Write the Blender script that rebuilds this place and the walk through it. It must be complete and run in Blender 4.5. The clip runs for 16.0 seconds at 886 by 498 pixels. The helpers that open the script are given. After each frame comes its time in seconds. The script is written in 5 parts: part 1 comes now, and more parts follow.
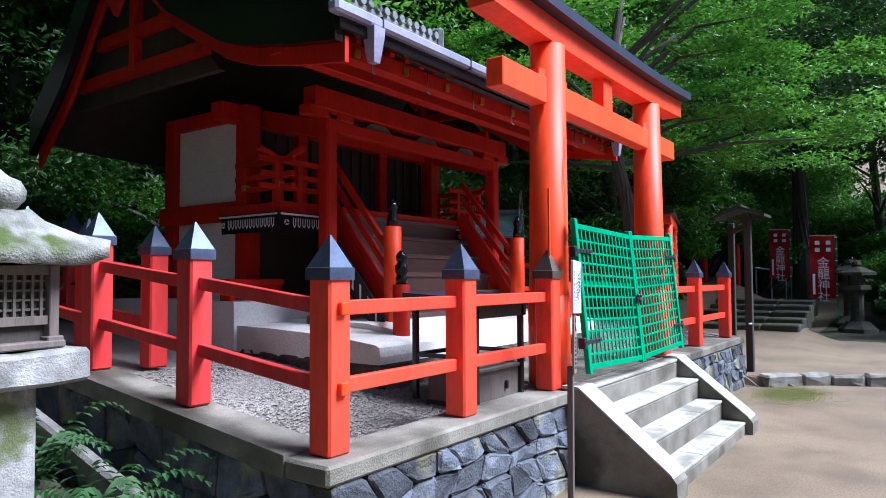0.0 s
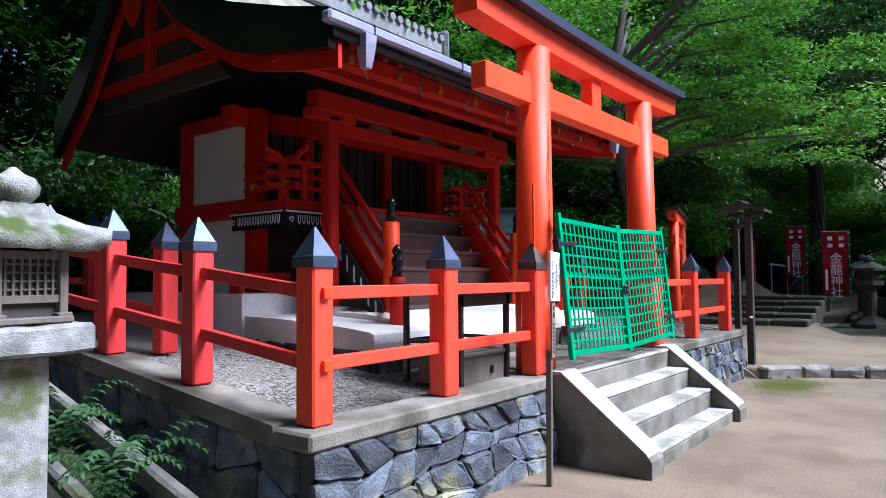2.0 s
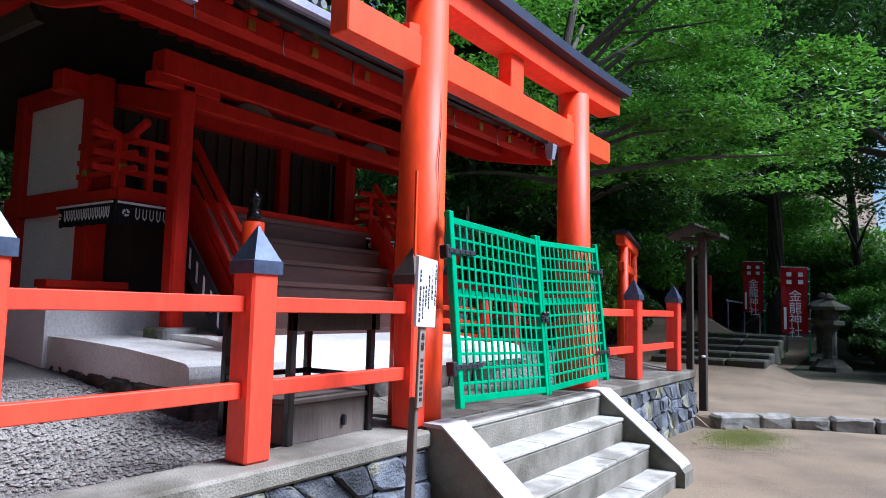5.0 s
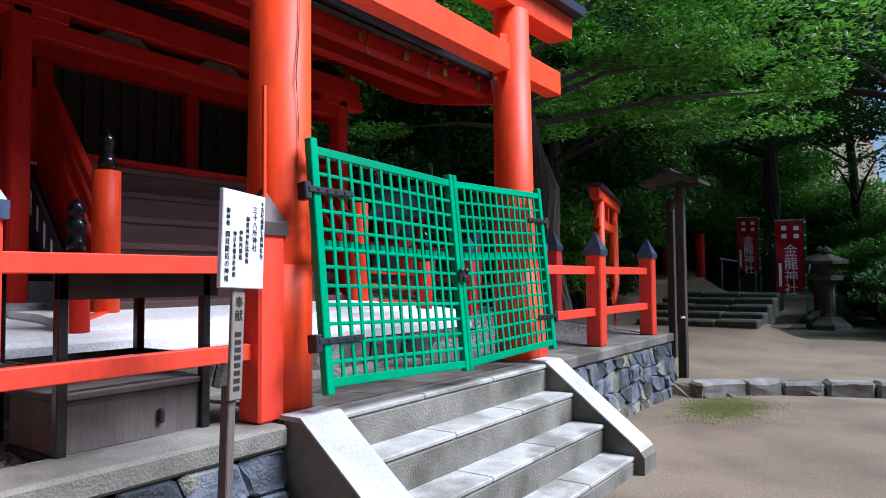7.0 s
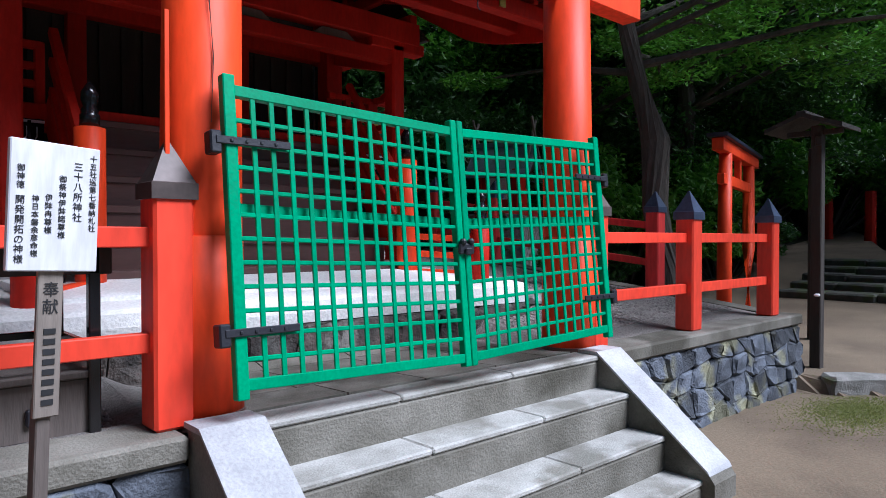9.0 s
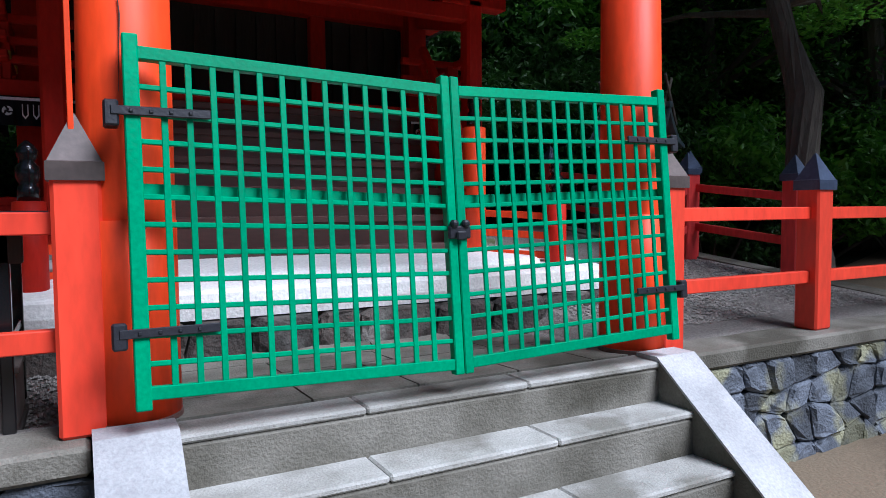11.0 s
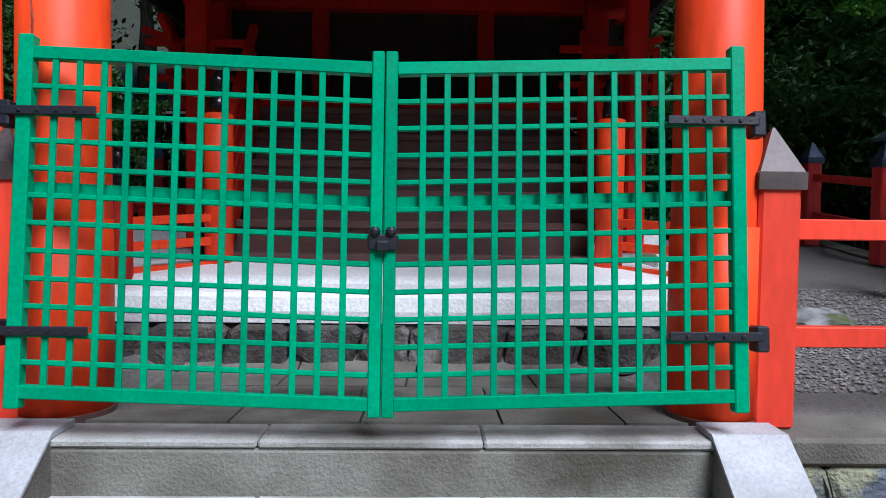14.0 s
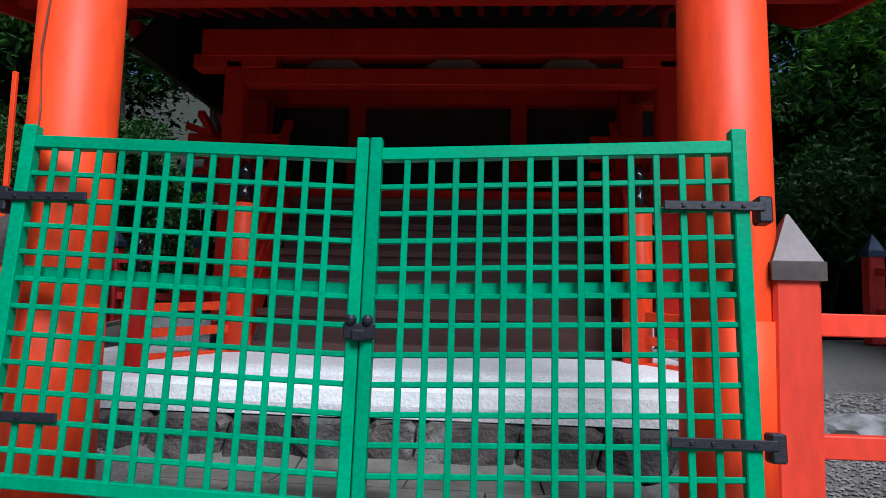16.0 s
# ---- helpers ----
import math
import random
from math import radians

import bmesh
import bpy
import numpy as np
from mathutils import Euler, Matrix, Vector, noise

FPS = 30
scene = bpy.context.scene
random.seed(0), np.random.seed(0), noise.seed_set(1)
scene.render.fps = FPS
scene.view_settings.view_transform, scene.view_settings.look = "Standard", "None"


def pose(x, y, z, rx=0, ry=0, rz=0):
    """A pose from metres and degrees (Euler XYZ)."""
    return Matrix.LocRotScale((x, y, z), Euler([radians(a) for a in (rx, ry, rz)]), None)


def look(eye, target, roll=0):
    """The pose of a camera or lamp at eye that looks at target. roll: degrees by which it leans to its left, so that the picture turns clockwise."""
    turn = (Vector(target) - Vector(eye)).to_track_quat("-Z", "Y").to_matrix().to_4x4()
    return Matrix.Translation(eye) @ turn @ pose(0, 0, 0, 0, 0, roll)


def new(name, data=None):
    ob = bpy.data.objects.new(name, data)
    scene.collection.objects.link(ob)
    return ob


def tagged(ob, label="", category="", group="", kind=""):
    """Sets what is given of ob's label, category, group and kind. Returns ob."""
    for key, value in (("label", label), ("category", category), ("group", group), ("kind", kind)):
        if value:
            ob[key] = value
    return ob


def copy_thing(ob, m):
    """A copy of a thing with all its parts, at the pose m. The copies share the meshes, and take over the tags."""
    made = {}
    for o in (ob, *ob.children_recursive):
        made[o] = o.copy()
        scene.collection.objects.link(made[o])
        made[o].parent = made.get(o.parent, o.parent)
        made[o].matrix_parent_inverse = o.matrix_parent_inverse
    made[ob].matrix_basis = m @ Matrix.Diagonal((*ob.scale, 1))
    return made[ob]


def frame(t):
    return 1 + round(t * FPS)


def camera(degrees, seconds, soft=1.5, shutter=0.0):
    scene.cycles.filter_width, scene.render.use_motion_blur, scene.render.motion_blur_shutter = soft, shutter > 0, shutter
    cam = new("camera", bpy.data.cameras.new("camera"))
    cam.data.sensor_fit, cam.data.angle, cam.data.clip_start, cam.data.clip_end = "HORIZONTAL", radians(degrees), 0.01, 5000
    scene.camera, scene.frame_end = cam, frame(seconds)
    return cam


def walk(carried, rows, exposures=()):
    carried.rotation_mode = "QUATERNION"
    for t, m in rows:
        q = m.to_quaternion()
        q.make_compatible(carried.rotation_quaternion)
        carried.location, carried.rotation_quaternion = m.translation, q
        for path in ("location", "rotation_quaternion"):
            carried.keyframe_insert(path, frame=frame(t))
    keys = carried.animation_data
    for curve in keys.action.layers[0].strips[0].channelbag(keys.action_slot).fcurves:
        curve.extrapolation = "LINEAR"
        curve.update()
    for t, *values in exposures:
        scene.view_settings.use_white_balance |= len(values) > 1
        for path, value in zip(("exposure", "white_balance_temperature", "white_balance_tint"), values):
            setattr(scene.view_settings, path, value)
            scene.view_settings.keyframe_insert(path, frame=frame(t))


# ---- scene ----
cam = camera(66.4, 16.0, 0.9)
PATH = [
    (0, (-2.4, -2.43, 1.55), (-0.781, -1.259, 1.637), -0.3),
    (0.5, (-2.742, -2.686, 1.514), (-1.098, -1.55, 1.602), -0.59),
    (1, (-2.97, -2.949, 1.488), (-1.327, -1.812, 1.567), 0.1),
    (1.5, (-2.724, -2.881, 1.482), (-1.115, -1.696, 1.556), 0.0),
    (2, (-2.5, -2.832, 1.479), (-0.922, -1.607, 1.566), -0.5),
    (2.5, (-2.279, -2.81, 1.478), (-0.753, -1.522, 1.599), -0.0),
    (3, (-2.053, -2.729, 1.467), (-0.565, -1.402, 1.616), -0.2),
    (3.5, (-1.833, -2.674, 1.474), (-0.282, -1.429, 1.687), -0.7),
    (4, (-1.518, -2.641, 1.455), (0.069, -1.448, 1.69), 0.3),
    (4.5, (-1.246, -2.586, 1.425), (0.362, -1.411, 1.608), 1.4),
    (5, (-0.949, -2.525, 1.41), (0.685, -1.385, 1.583), 1.4),
    (5.2, (-0.826, -2.525, 1.398), (0.811, -1.387, 1.55), 1.1),
    (7.3, (0.44, -2.488, 1.338), (2.074, -1.337, 1.41), -0.4),
    (7.5, (0.573, -2.478, 1.367), (2.193, -1.306, 1.418), 0.3),
    (8, (0.854, -2.474, 1.385), (2.415, -1.224, 1.42), -0.1),
    (8.5, (1.129, -2.538, 1.393), (2.529, -1.109, 1.408), -0.3),
    (9, (1.387, -2.578, 1.4), (2.739, -1.105, 1.369), -0.0),
    (9.2, (1.493, -2.574, 1.411), (2.777, -1.041, 1.376), 0.0),
    (11.3, (2.518, -2.595, 1.436), (3.391, -0.799, 1.324), -0.7),
    (11.5, (2.641, -2.613, 1.436), (3.446, -0.785, 1.326), -0.8),
    (12, (2.917, -2.625, 1.443), (3.535, -0.727, 1.318), 0.1),
    (12.5, (3.165, -2.574, 1.455), (3.692, -0.647, 1.342), 0.9),
    (13, (3.435, -2.556, 1.456), (3.791, -0.591, 1.342), 0.8),
    (13.5, (3.66, -2.535, 1.425), (3.851, -0.546, 1.331), 0.5),
    (14, (3.833, -2.43, 1.428), (3.876, -0.433, 1.339), 0.7),
    (14.5, (3.95, -2.362, 1.422), (3.906, -0.362, 1.389), 0.5),
    (15, (4.103, -2.337, 1.411), (3.975, -0.342, 1.469), 0.8),
    (15.5, (4.116, -2.321, 1.417), (4.03, -0.327, 1.546), 0.8),
    (16, (4.088, -2.318, 1.42), (3.945, -0.331, 1.601), 1.5),
]
walk(cam, [(t, look(eye, target, roll)) for t, eye, target, roll in PATH],
     [(0, 1.12, 5400, 13), (3.5, 1.05, 5400, 13), (5.0, 0.98, 5400, 13), (7.5, 0.50, 5400, 13), (9.0, 0.27, 5400, 13), (12.5, 0.10, 5450, 11), (14, 0.04, 5450, 11), (16, -0.02, 5450, 10)])

# ---- light ----
world = bpy.data.worlds.new("World")
scene.world = world
world.use_nodes = True
wn = world.node_tree.nodes
sky = wn.new("ShaderNodeTexSky")
sky.sky_type, sky.sun_disc = "NISHITA", False
sky.sun_elevation, sky.sun_rotation = radians(50), radians(152)
wn["Background"].inputs["Strength"].default_value = 0.06
world.node_tree.links.new(sky.outputs["Color"], wn["Background"].inputs["Color"])
sun_data = bpy.data.lights.new("sun", "SUN")
sun_data.energy, sun_data.angle, sun_data.color = 5.0, radians(30), (1.0, 0.97, 0.95)
sun = new("sun", sun_data)
sun.matrix_world = look((8.5, -10.5, 14), (3, 0, 0))


# ---- materials ----
def mat(name, c1, c2=None, rough=0.6, metal=0.0, scale=6.0, fine=60.0, bump=0.15, c3=None, stretch=None, spec=0.5, vary=0.24):
    """Two tones mixed by coarse noise, a third by stains, fine grain in the bump; object coordinates."""
    m = bpy.data.materials.new(name)
    m.use_nodes = True
    nt = m.node_tree
    n, l = nt.nodes, nt.links
    bsdf = n["Principled BSDF"]
    bsdf.inputs["Roughness"].default_value = rough
    bsdf.inputs["Metallic"].default_value = metal
    bsdf.inputs["Specular IOR Level"].default_value = spec
    tc = n.new("ShaderNodeTexCoord")
    mp = n.new("ShaderNodeMapping")
    l.new(tc.outputs["Object"], mp.inputs["Vector"])
    if stretch:
        mp.inputs["Scale"].default_value = stretch
    a = n.new("ShaderNodeTexNoise")
    a.inputs["Scale"].default_value, a.inputs["Detail"].default_value = scale, 6
    l.new(mp.outputs["Vector"], a.inputs["Vector"])
    b = n.new("ShaderNodeTexNoise")
    b.inputs["Scale"].default_value, b.inputs["Detail"].default_value = fine, 4
    l.new(mp.outputs["Vector"], b.inputs["Vector"])
    info = n.new("ShaderNodeObjectInfo")
    mix = n.new("ShaderNodeMixRGB")
    mix.inputs["Color1"].default_value = (*c1, 1)
    mix.inputs["Color2"].default_value = (*(c2 or [v * 0.75 for v in c1]), 1)
    ramp = n.new("ShaderNodeMapRange")
    ramp.inputs["From Min"].default_value, ramp.inputs["From Max"].default_value = 0.35, 0.68
    l.new(a.outputs["Fac"], ramp.inputs["Value"])
    l.new(ramp.outputs["Result"], mix.inputs["Fac"])
    out = mix.outputs["Color"]
    if c3:
        s3 = n.new("ShaderNodeTexNoise")
        s3.inputs["Scale"].default_value, s3.inputs["Detail"].default_value = scale * 0.45, 8
        l.new(mp.outputs["Vector"], s3.inputs["Vector"])
        r3 = n.new("ShaderNodeMapRange")
        r3.inputs["From Min"].default_value, r3.inputs["From Max"].default_value = 0.52, 0.62
        l.new(s3.outputs["Fac"], r3.inputs["Value"])
        mx = n.new("ShaderNodeMixRGB")
        mx.inputs["Color2"].default_value = (*c3, 1)
        l.new(r3.outputs["Result"], mx.inputs["Fac"])
        l.new(out, mx.inputs["Color1"])
        out = mx.outputs["Color"]
    grain = n.new("ShaderNodeHueSaturation")
    vr = n.new("ShaderNodeMapRange")
    vr.inputs["From Min"].default_value, vr.inputs["From Max"].default_value = 0.2, 0.8
    vr.inputs["To Min"].default_value, vr.inputs["To Max"].default_value = 0.82, 1.18
    l.new(b.outputs["Fac"], vr.inputs["Value"])
    rnd = n.new("ShaderNodeMath")
    rnd.operation = "MULTIPLY_ADD"
    rnd.inputs[1].default_value, rnd.inputs[2].default_value = vary, 1 - vary / 2
    l.new(info.outputs["Random"], rnd.inputs[0])
    mul = n.new("ShaderNodeMath")
    mul.operation = "MULTIPLY"
    l.new(vr.outputs["Result"], mul.inputs[0])
    l.new(rnd.outputs["Value"], mul.inputs[1])
    l.new(mul.outputs["Value"], grain.inputs["Value"])
    l.new(out, grain.inputs["Color"])
    l.new(grain.outputs["Color"], bsdf.inputs["Base Color"])
    if bump:
        bp = n.new("ShaderNodeBump")
        bp.inputs["Strength"].default_value, bp.inputs["Distance"].default_value = bump, 0.02
        l.new(b.outputs["Fac"], bp.inputs["Height"])
        l.new(bp.outputs["Normal"], bsdf.inputs["Normal"])
    return m


def leaf_mat(name, c1, c2):
    """Leaves that let some light through, each of its own green."""
    m = bpy.data.materials.new(name)
    m.use_nodes = True
    n, l = m.node_tree.nodes, m.node_tree.links
    bsdf = n["Principled BSDF"]
    bsdf.inputs["Roughness"].default_value = 0.5
    geo = n.new("ShaderNodeNewGeometry")
    mix = n.new("ShaderNodeMixRGB")
    mix.inputs["Color1"].default_value, mix.inputs["Color2"].default_value = (*c1, 1), (*c2, 1)
    l.new(geo.outputs["Random Per Island"], mix.inputs["Fac"])
    l.new(mix.outputs["Color"], bsdf.inputs["Base Color"])
    tr = n.new("ShaderNodeBsdfTranslucent")
    l.new(mix.outputs["Color"], tr.inputs["Color"])
    ms = n.new("ShaderNodeMixShader")
    ms.inputs["Fac"].default_value = 0.42
    l.new(bsdf.outputs["BSDF"], ms.inputs[1])
    l.new(tr.outputs["BSDF"], ms.inputs[2])
    l.new(ms.outputs["Shader"], n["Material Output"].inputs["Surface"])
    return m


VERMILION = mat("vermilion_paint", (0.88, 0.068, 0.009), (0.82, 0.055, 0.008), rough=0.5, spec=0.3, scale=3, fine=25, bump=0.05, stretch=(1, 1, 0.3))
# Torii vermilion with pink sky reflections mixed into the base colour.
FENCE_RED = mat("sky_tinted_fence_red", (0.88, 0.068, 0.03), (0.78, 0.05, 0.022), rough=0.42, spec=0.45, scale=3, fine=25, bump=0.06, stretch=(1, 1, 0.3))
# Deep red, lowered further to hold the shade under the hall's roof.
OLD_RED = mat("weathered_shaded_red_paint", (0.54, 0.017, 0.005), (0.42, 0.012, 0.004), rough=0.6, spec=0.2, scale=4, fine=40, bump=0.1, stretch=(1, 1, 0.3))
PINK_RED = mat("faded_red_paint", (0.70, 0.05, 0.045), (0.58, 0.03, 0.03), rough=0.5, spec=0.35, scale=5, fine=30, bump=0.1, stretch=(1, 1, 0.2))
CAP = mat("dark_copper_cap", (0.085, 0.11, 0.18), (0.05, 0.065, 0.11), rough=0.42, metal=0.5, scale=8, fine=50, bump=0.04)
BLACK = mat("black_iron", (0.008, 0.009, 0.015), (0.014, 0.014, 0.02), rough=0.5, metal=0.0, scale=10, fine=80, bump=0.1)
LACQUER = mat("black_lacquer", (0.008, 0.008, 0.01), (0.014, 0.012, 0.012), rough=0.18, scale=5, fine=30, bump=0.02)
GREEN = mat("green_gate_paint", (0.0, 0.30, 0.135), (0.0, 0.25, 0.11), rough=0.5, spec=0.25, scale=6, fine=60, bump=0.06)
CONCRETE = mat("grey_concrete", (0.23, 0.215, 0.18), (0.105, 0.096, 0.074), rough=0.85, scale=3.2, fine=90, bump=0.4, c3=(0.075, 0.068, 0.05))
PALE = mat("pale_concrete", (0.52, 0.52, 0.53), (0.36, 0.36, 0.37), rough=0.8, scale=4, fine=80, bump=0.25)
# Treads are worn, and paler than the risers to hold light from above.
TREAD = mat("worn_toplit_concrete_tread", (0.46, 0.45, 0.42), (0.30, 0.29, 0.26), rough=0.85, scale=5, fine=100, bump=0.35, c3=(0.22, 0.21, 0.18))
# Stone tone lowered to hold the forest shade on path steps and lanterns.
SHADESTONE = mat("shaded_forest_stone", (0.085, 0.082, 0.072), (0.045, 0.044, 0.038), rough=0.95, scale=6, fine=80, bump=0.5, c3=(0.06, 0.075, 0.03))
WHITE = mat("white_plaster", (0.82, 0.82, 0.8), (0.74, 0.74, 0.72), rough=0.75, scale=3, fine=60, bump=0.08)
WALLWHITE = mat("white_wall_panel", (0.74, 0.76, 0.77), (0.66, 0.68, 0.7), rough=0.7, scale=2, fine=40, bump=0.04)
STONE = mat("dark_field_stone", (0.12, 0.135, 0.165), (0.04, 0.046, 0.058), rough=0.75, scale=7, fine=60, bump=0.7, c3=(0.21, 0.205, 0.13), vary=1.2)
PLINTHSTONE = mat("brown_plinth_stone", (0.085, 0.07, 0.06), (0.022, 0.019, 0.017), rough=0.8, scale=7, fine=50, bump=0.7, c3=(0.16, 0.15, 0.135), vary=1.1)
MORTAR = mat("dark_mortar", (0.10, 0.10, 0.095), (0.05, 0.05, 0.045), rough=0.95, scale=10, fine=90, bump=0.5)
GRANITE = mat("mossy_granite", (0.34, 0.335, 0.33), (0.14, 0.14, 0.13), rough=0.9, scale=11, fine=140, bump=0.4, c3=(0.10, 0.12, 0.05))
MOSS = mat("mossy_roof_stone", (0.33, 0.33, 0.31), (0.09, 0.09, 0.07), rough=0.95, scale=9, fine=110, bump=0.5, c3=(0.06, 0.085, 0.018))
DIRT = mat("packed_dirt", (0.175, 0.132, 0.086), (0.115, 0.085, 0.056), rough=0.9, scale=1.3, fine=55, bump=0.4, c3=(0.19, 0.145, 0.095))
# Base raised towards white so the slab's colour holds the sun's glare.
SLAB = mat("glare_pale_worn_slab", (0.84, 0.83, 0.81), (0.72, 0.71, 0.68), rough=0.85, scale=2.5, fine=60, bump=0.35, c3=(0.60, 0.58, 0.54))
GRAVEL = mat("grey_gravel", (0.30, 0.275, 0.25), (0.20, 0.184, 0.166), rough=0.9, scale=55, fine=180, bump=0.9)
SOIL = mat("shade_dark_soil", (0.03, 0.028, 0.018), (0.018, 0.02, 0.01), rough=0.95, scale=3, fine=50, bump=0.6, c3=(0.03, 0.045, 0.012))
BROWN = mat("brown_stair_wood", (0.12, 0.06, 0.05), (0.085, 0.042, 0.036), rough=0.5, scale=4, fine=40, bump=0.08, stretch=(0.2, 1, 1))
DARKWOOD = mat("dark_old_and_shaded_wood", (0.045, 0.036, 0.03), (0.025, 0.02, 0.017), rough=0.8, scale=5, fine=50, bump=0.3, stretch=(1, 1, 0.15))
GREYWOOD = mat("weathered_grey_wood", (0.14, 0.115, 0.10), (0.09, 0.072, 0.062), rough=0.8, scale=6, fine=60, bump=0.3, stretch=(1, 1, 0.15))
PLAQUE = mat("weathered_plaque_wood", (0.26, 0.22, 0.185), (0.17, 0.142, 0.12), rough=0.8, scale=6, fine=60, bump=0.25, stretch=(1, 1, 0.15))
BRONZE = mat("brown_bronze_cap", (0.10, 0.075, 0.068), (0.065, 0.05, 0.045), rough=0.5, metal=0.2, scale=8, fine=50, bump=0.04)
BARK = mat("cypress_bark_roof", (0.24, 0.22, 0.18), (0.17, 0.155, 0.125), rough=0.95, scale=5, fine=90, bump=0.5, c3=(0.30, 0.29, 0.25))
TRUNK = mat("tree_bark", (0.085, 0.072, 0.058), (0.04, 0.034, 0.027), rough=0.95, scale=4, fine=30, bump=0.8, stretch=(1, 1, 0.2))
COPPER = mat("blue_grey_metal", (0.40, 0.41, 0.56), (0.30, 0.31, 0.44), rough=0.35, metal=0.35, scale=4, fine=40, bump=0.05)
NAVY = mat("dark_blue_roof_metal", (0.035, 0.04, 0.075), (0.025, 0.03, 0.055), rough=0.4, metal=0.3, scale=5, fine=40, bump=0.05)
TILE = mat("grey_roof_tile", (0.20, 0.21, 0.23), (0.12, 0.13, 0.14), rough=0.6, scale=12, fine=60, bump=0.3)
GOLD = mat("brass_fitting", (0.55, 0.33, 0.06), (0.4, 0.24, 0.05), rough=0.35, metal=0.9, scale=10, fine=60, bump=0.05)
CLOTH = mat("black_curtain_cloth", (0.012, 0.012, 0.018), (0.018, 0.018, 0.025), rough=0.9, scale=10, fine=200, bump=0.1)
CLOTHWHITE = mat("white_print", (0.78, 0.78, 0.8), (0.7, 0.7, 0.74), rough=0.85, scale=10, fine=100, bump=0.05)
FLAG = mat("red_banner_cloth", (0.62, 0.012, 0.02), (0.5, 0.01, 0.018), rough=0.8, scale=5, fine=100, bump=0.05)
SIGN = mat("pale_sign_board", (0.66, 0.66, 0.70), (0.55, 0.55, 0.60), rough=0.6, scale=4, fine=40, bump=0.05, stretch=(1, 1, 0.2))
INK = mat("black_ink", (0.012, 0.012, 0.014), (0.02, 0.02, 0.022), rough=0.7, scale=20, fine=60, bump=0)
ROOFBLUE = mat("blue_grey_copper_roof", (0.15, 0.21, 0.25), (0.10, 0.15, 0.19), rough=0.45, metal=0.3, scale=5, fine=50, bump=0.1)
KERB = mat("kerb_stone", (0.26, 0.25, 0.23), (0.15, 0.145, 0.13), rough=0.9, scale=7, fine=90, bump=0.5, c3=(0.10, 0.115, 0.05))
LEAF = leaf_mat("green_leaves", (0.045, 0.15, 0.012), (0.13, 0.34, 0.03))
LEAF_DARK = leaf_mat("dark_green_leaves", (0.022, 0.066, 0.012), (0.05, 0.135, 0.024))
FERN = leaf_mat("fern_leaves", (0.03, 0.09, 0.025), (0.06, 0.15, 0.045))


# ---- mesh helpers ----
def thing(name, x=0, y=0, z=0, label="", category="", group="", kind="", rz=0):
    ob = new(name)
    ob.matrix_world = pose(x, y, z, 0, 0, rz)
    return tagged(ob, label, category, group, kind)


def part(name, bm, material, parent=None, label="", smooth=False):
    me = bpy.data.meshes.new(name)
    bm.to_mesh(me)
    bm.free()
    me.materials.append(material)
    if smooth:
        me.shade_smooth()
    ob = new(name, me)
    ob.parent = parent
    return tagged(ob, label)


def again(ob, name, parent, m):
    """Another object on the same mesh."""
    o = new(name, ob.data)
    o.parent = parent
    o.matrix_basis = m
    return o


def box(x0, x1, y0, y1, z0, z1, bev=0.0, bm=None):
    b = bmesh.new()
    m = Matrix.Translation(((x0 + x1) / 2, (y0 + y1) / 2, (z0 + z1) / 2)) @ Matrix.Diagonal((x1 - x0, y1 - y0, z1 - z0, 1))
    bmesh.ops.create_cube(b, size=1, matrix=m)
    if bev:
        bmesh.ops.bevel(b, geom=b.edges[:], offset=bev, segments=1, affect="EDGES")
    return join(bm, b)


def join(bm, b):
    if bm is None:
        return b
    me = bpy.data.meshes.new("tmp")
    b.to_mesh(me)
    b.free()
    bm.from_mesh(me)
    bpy.data.meshes.remove(me)
    return bm


def lathe(profile, seg=24, bm=None, cx=0, cy=0, turn=0.0):
    """A turned body from (radius, height) pairs, closed at both ends."""
    bm = bm or bmesh.new()
    rings = [[bm.verts.new((cx + r * math.cos(turn + 2 * math.pi * k / seg), cy + r * math.sin(turn + 2 * math.pi * k / seg), z)) for k in range(seg)] for r, z in profile]
    for a, b in zip(rings, rings[1:]):
        for k in range(seg):
            bm.faces.new((a[k], a[(k + 1) % seg], b[(k + 1) % seg], b[k]))
    bm.faces.new(rings[0][::-1])
    bm.faces.new(rings[-1])
    return bm


def beam(p, q, w, h, bev=0.004, bm=None):
    """A straight bar of section w by h from p to q, h upright."""
    p, q = Vector(p), Vector(q)
    d = q - p
    m = Matrix.Translation((p + q) / 2) @ d.to_track_quat("X", "Z").to_matrix().to_4x4() @ Matrix.Diagonal((d.length, w, h, 1))
    b = bmesh.new()
    bmesh.ops.create_cube(b, size=1, matrix=m)
    if bev:
        bmesh.ops.bevel(b, geom=b.edges[:], offset=bev, segments=1, affect="EDGES")
    return join(bm, b)


def prism(points, axis, a, b, bm=None):
    """A polygon drawn out along an axis from a to b."""
    bm = bm or bmesh.new()
    def at(u, v, w):
        return {"x": (w, u, v), "y": (u, w, v), "z": (u, v, w)}[axis]
    lo = [bm.verts.new(at(u, v, a)) for u, v in points]
    hi = [bm.verts.new(at(u, v, b)) for u, v in points]
    n = len(points)
    bm.faces.new(lo[::-1])
    bm.faces.new(hi)
    for k in range(n):
        bm.faces.new((lo[k], lo[(k + 1) % n], hi[(k + 1) % n], hi[k]))
    bmesh.ops.recalc_face_normals(bm, faces=bm.faces[:])
    return bm


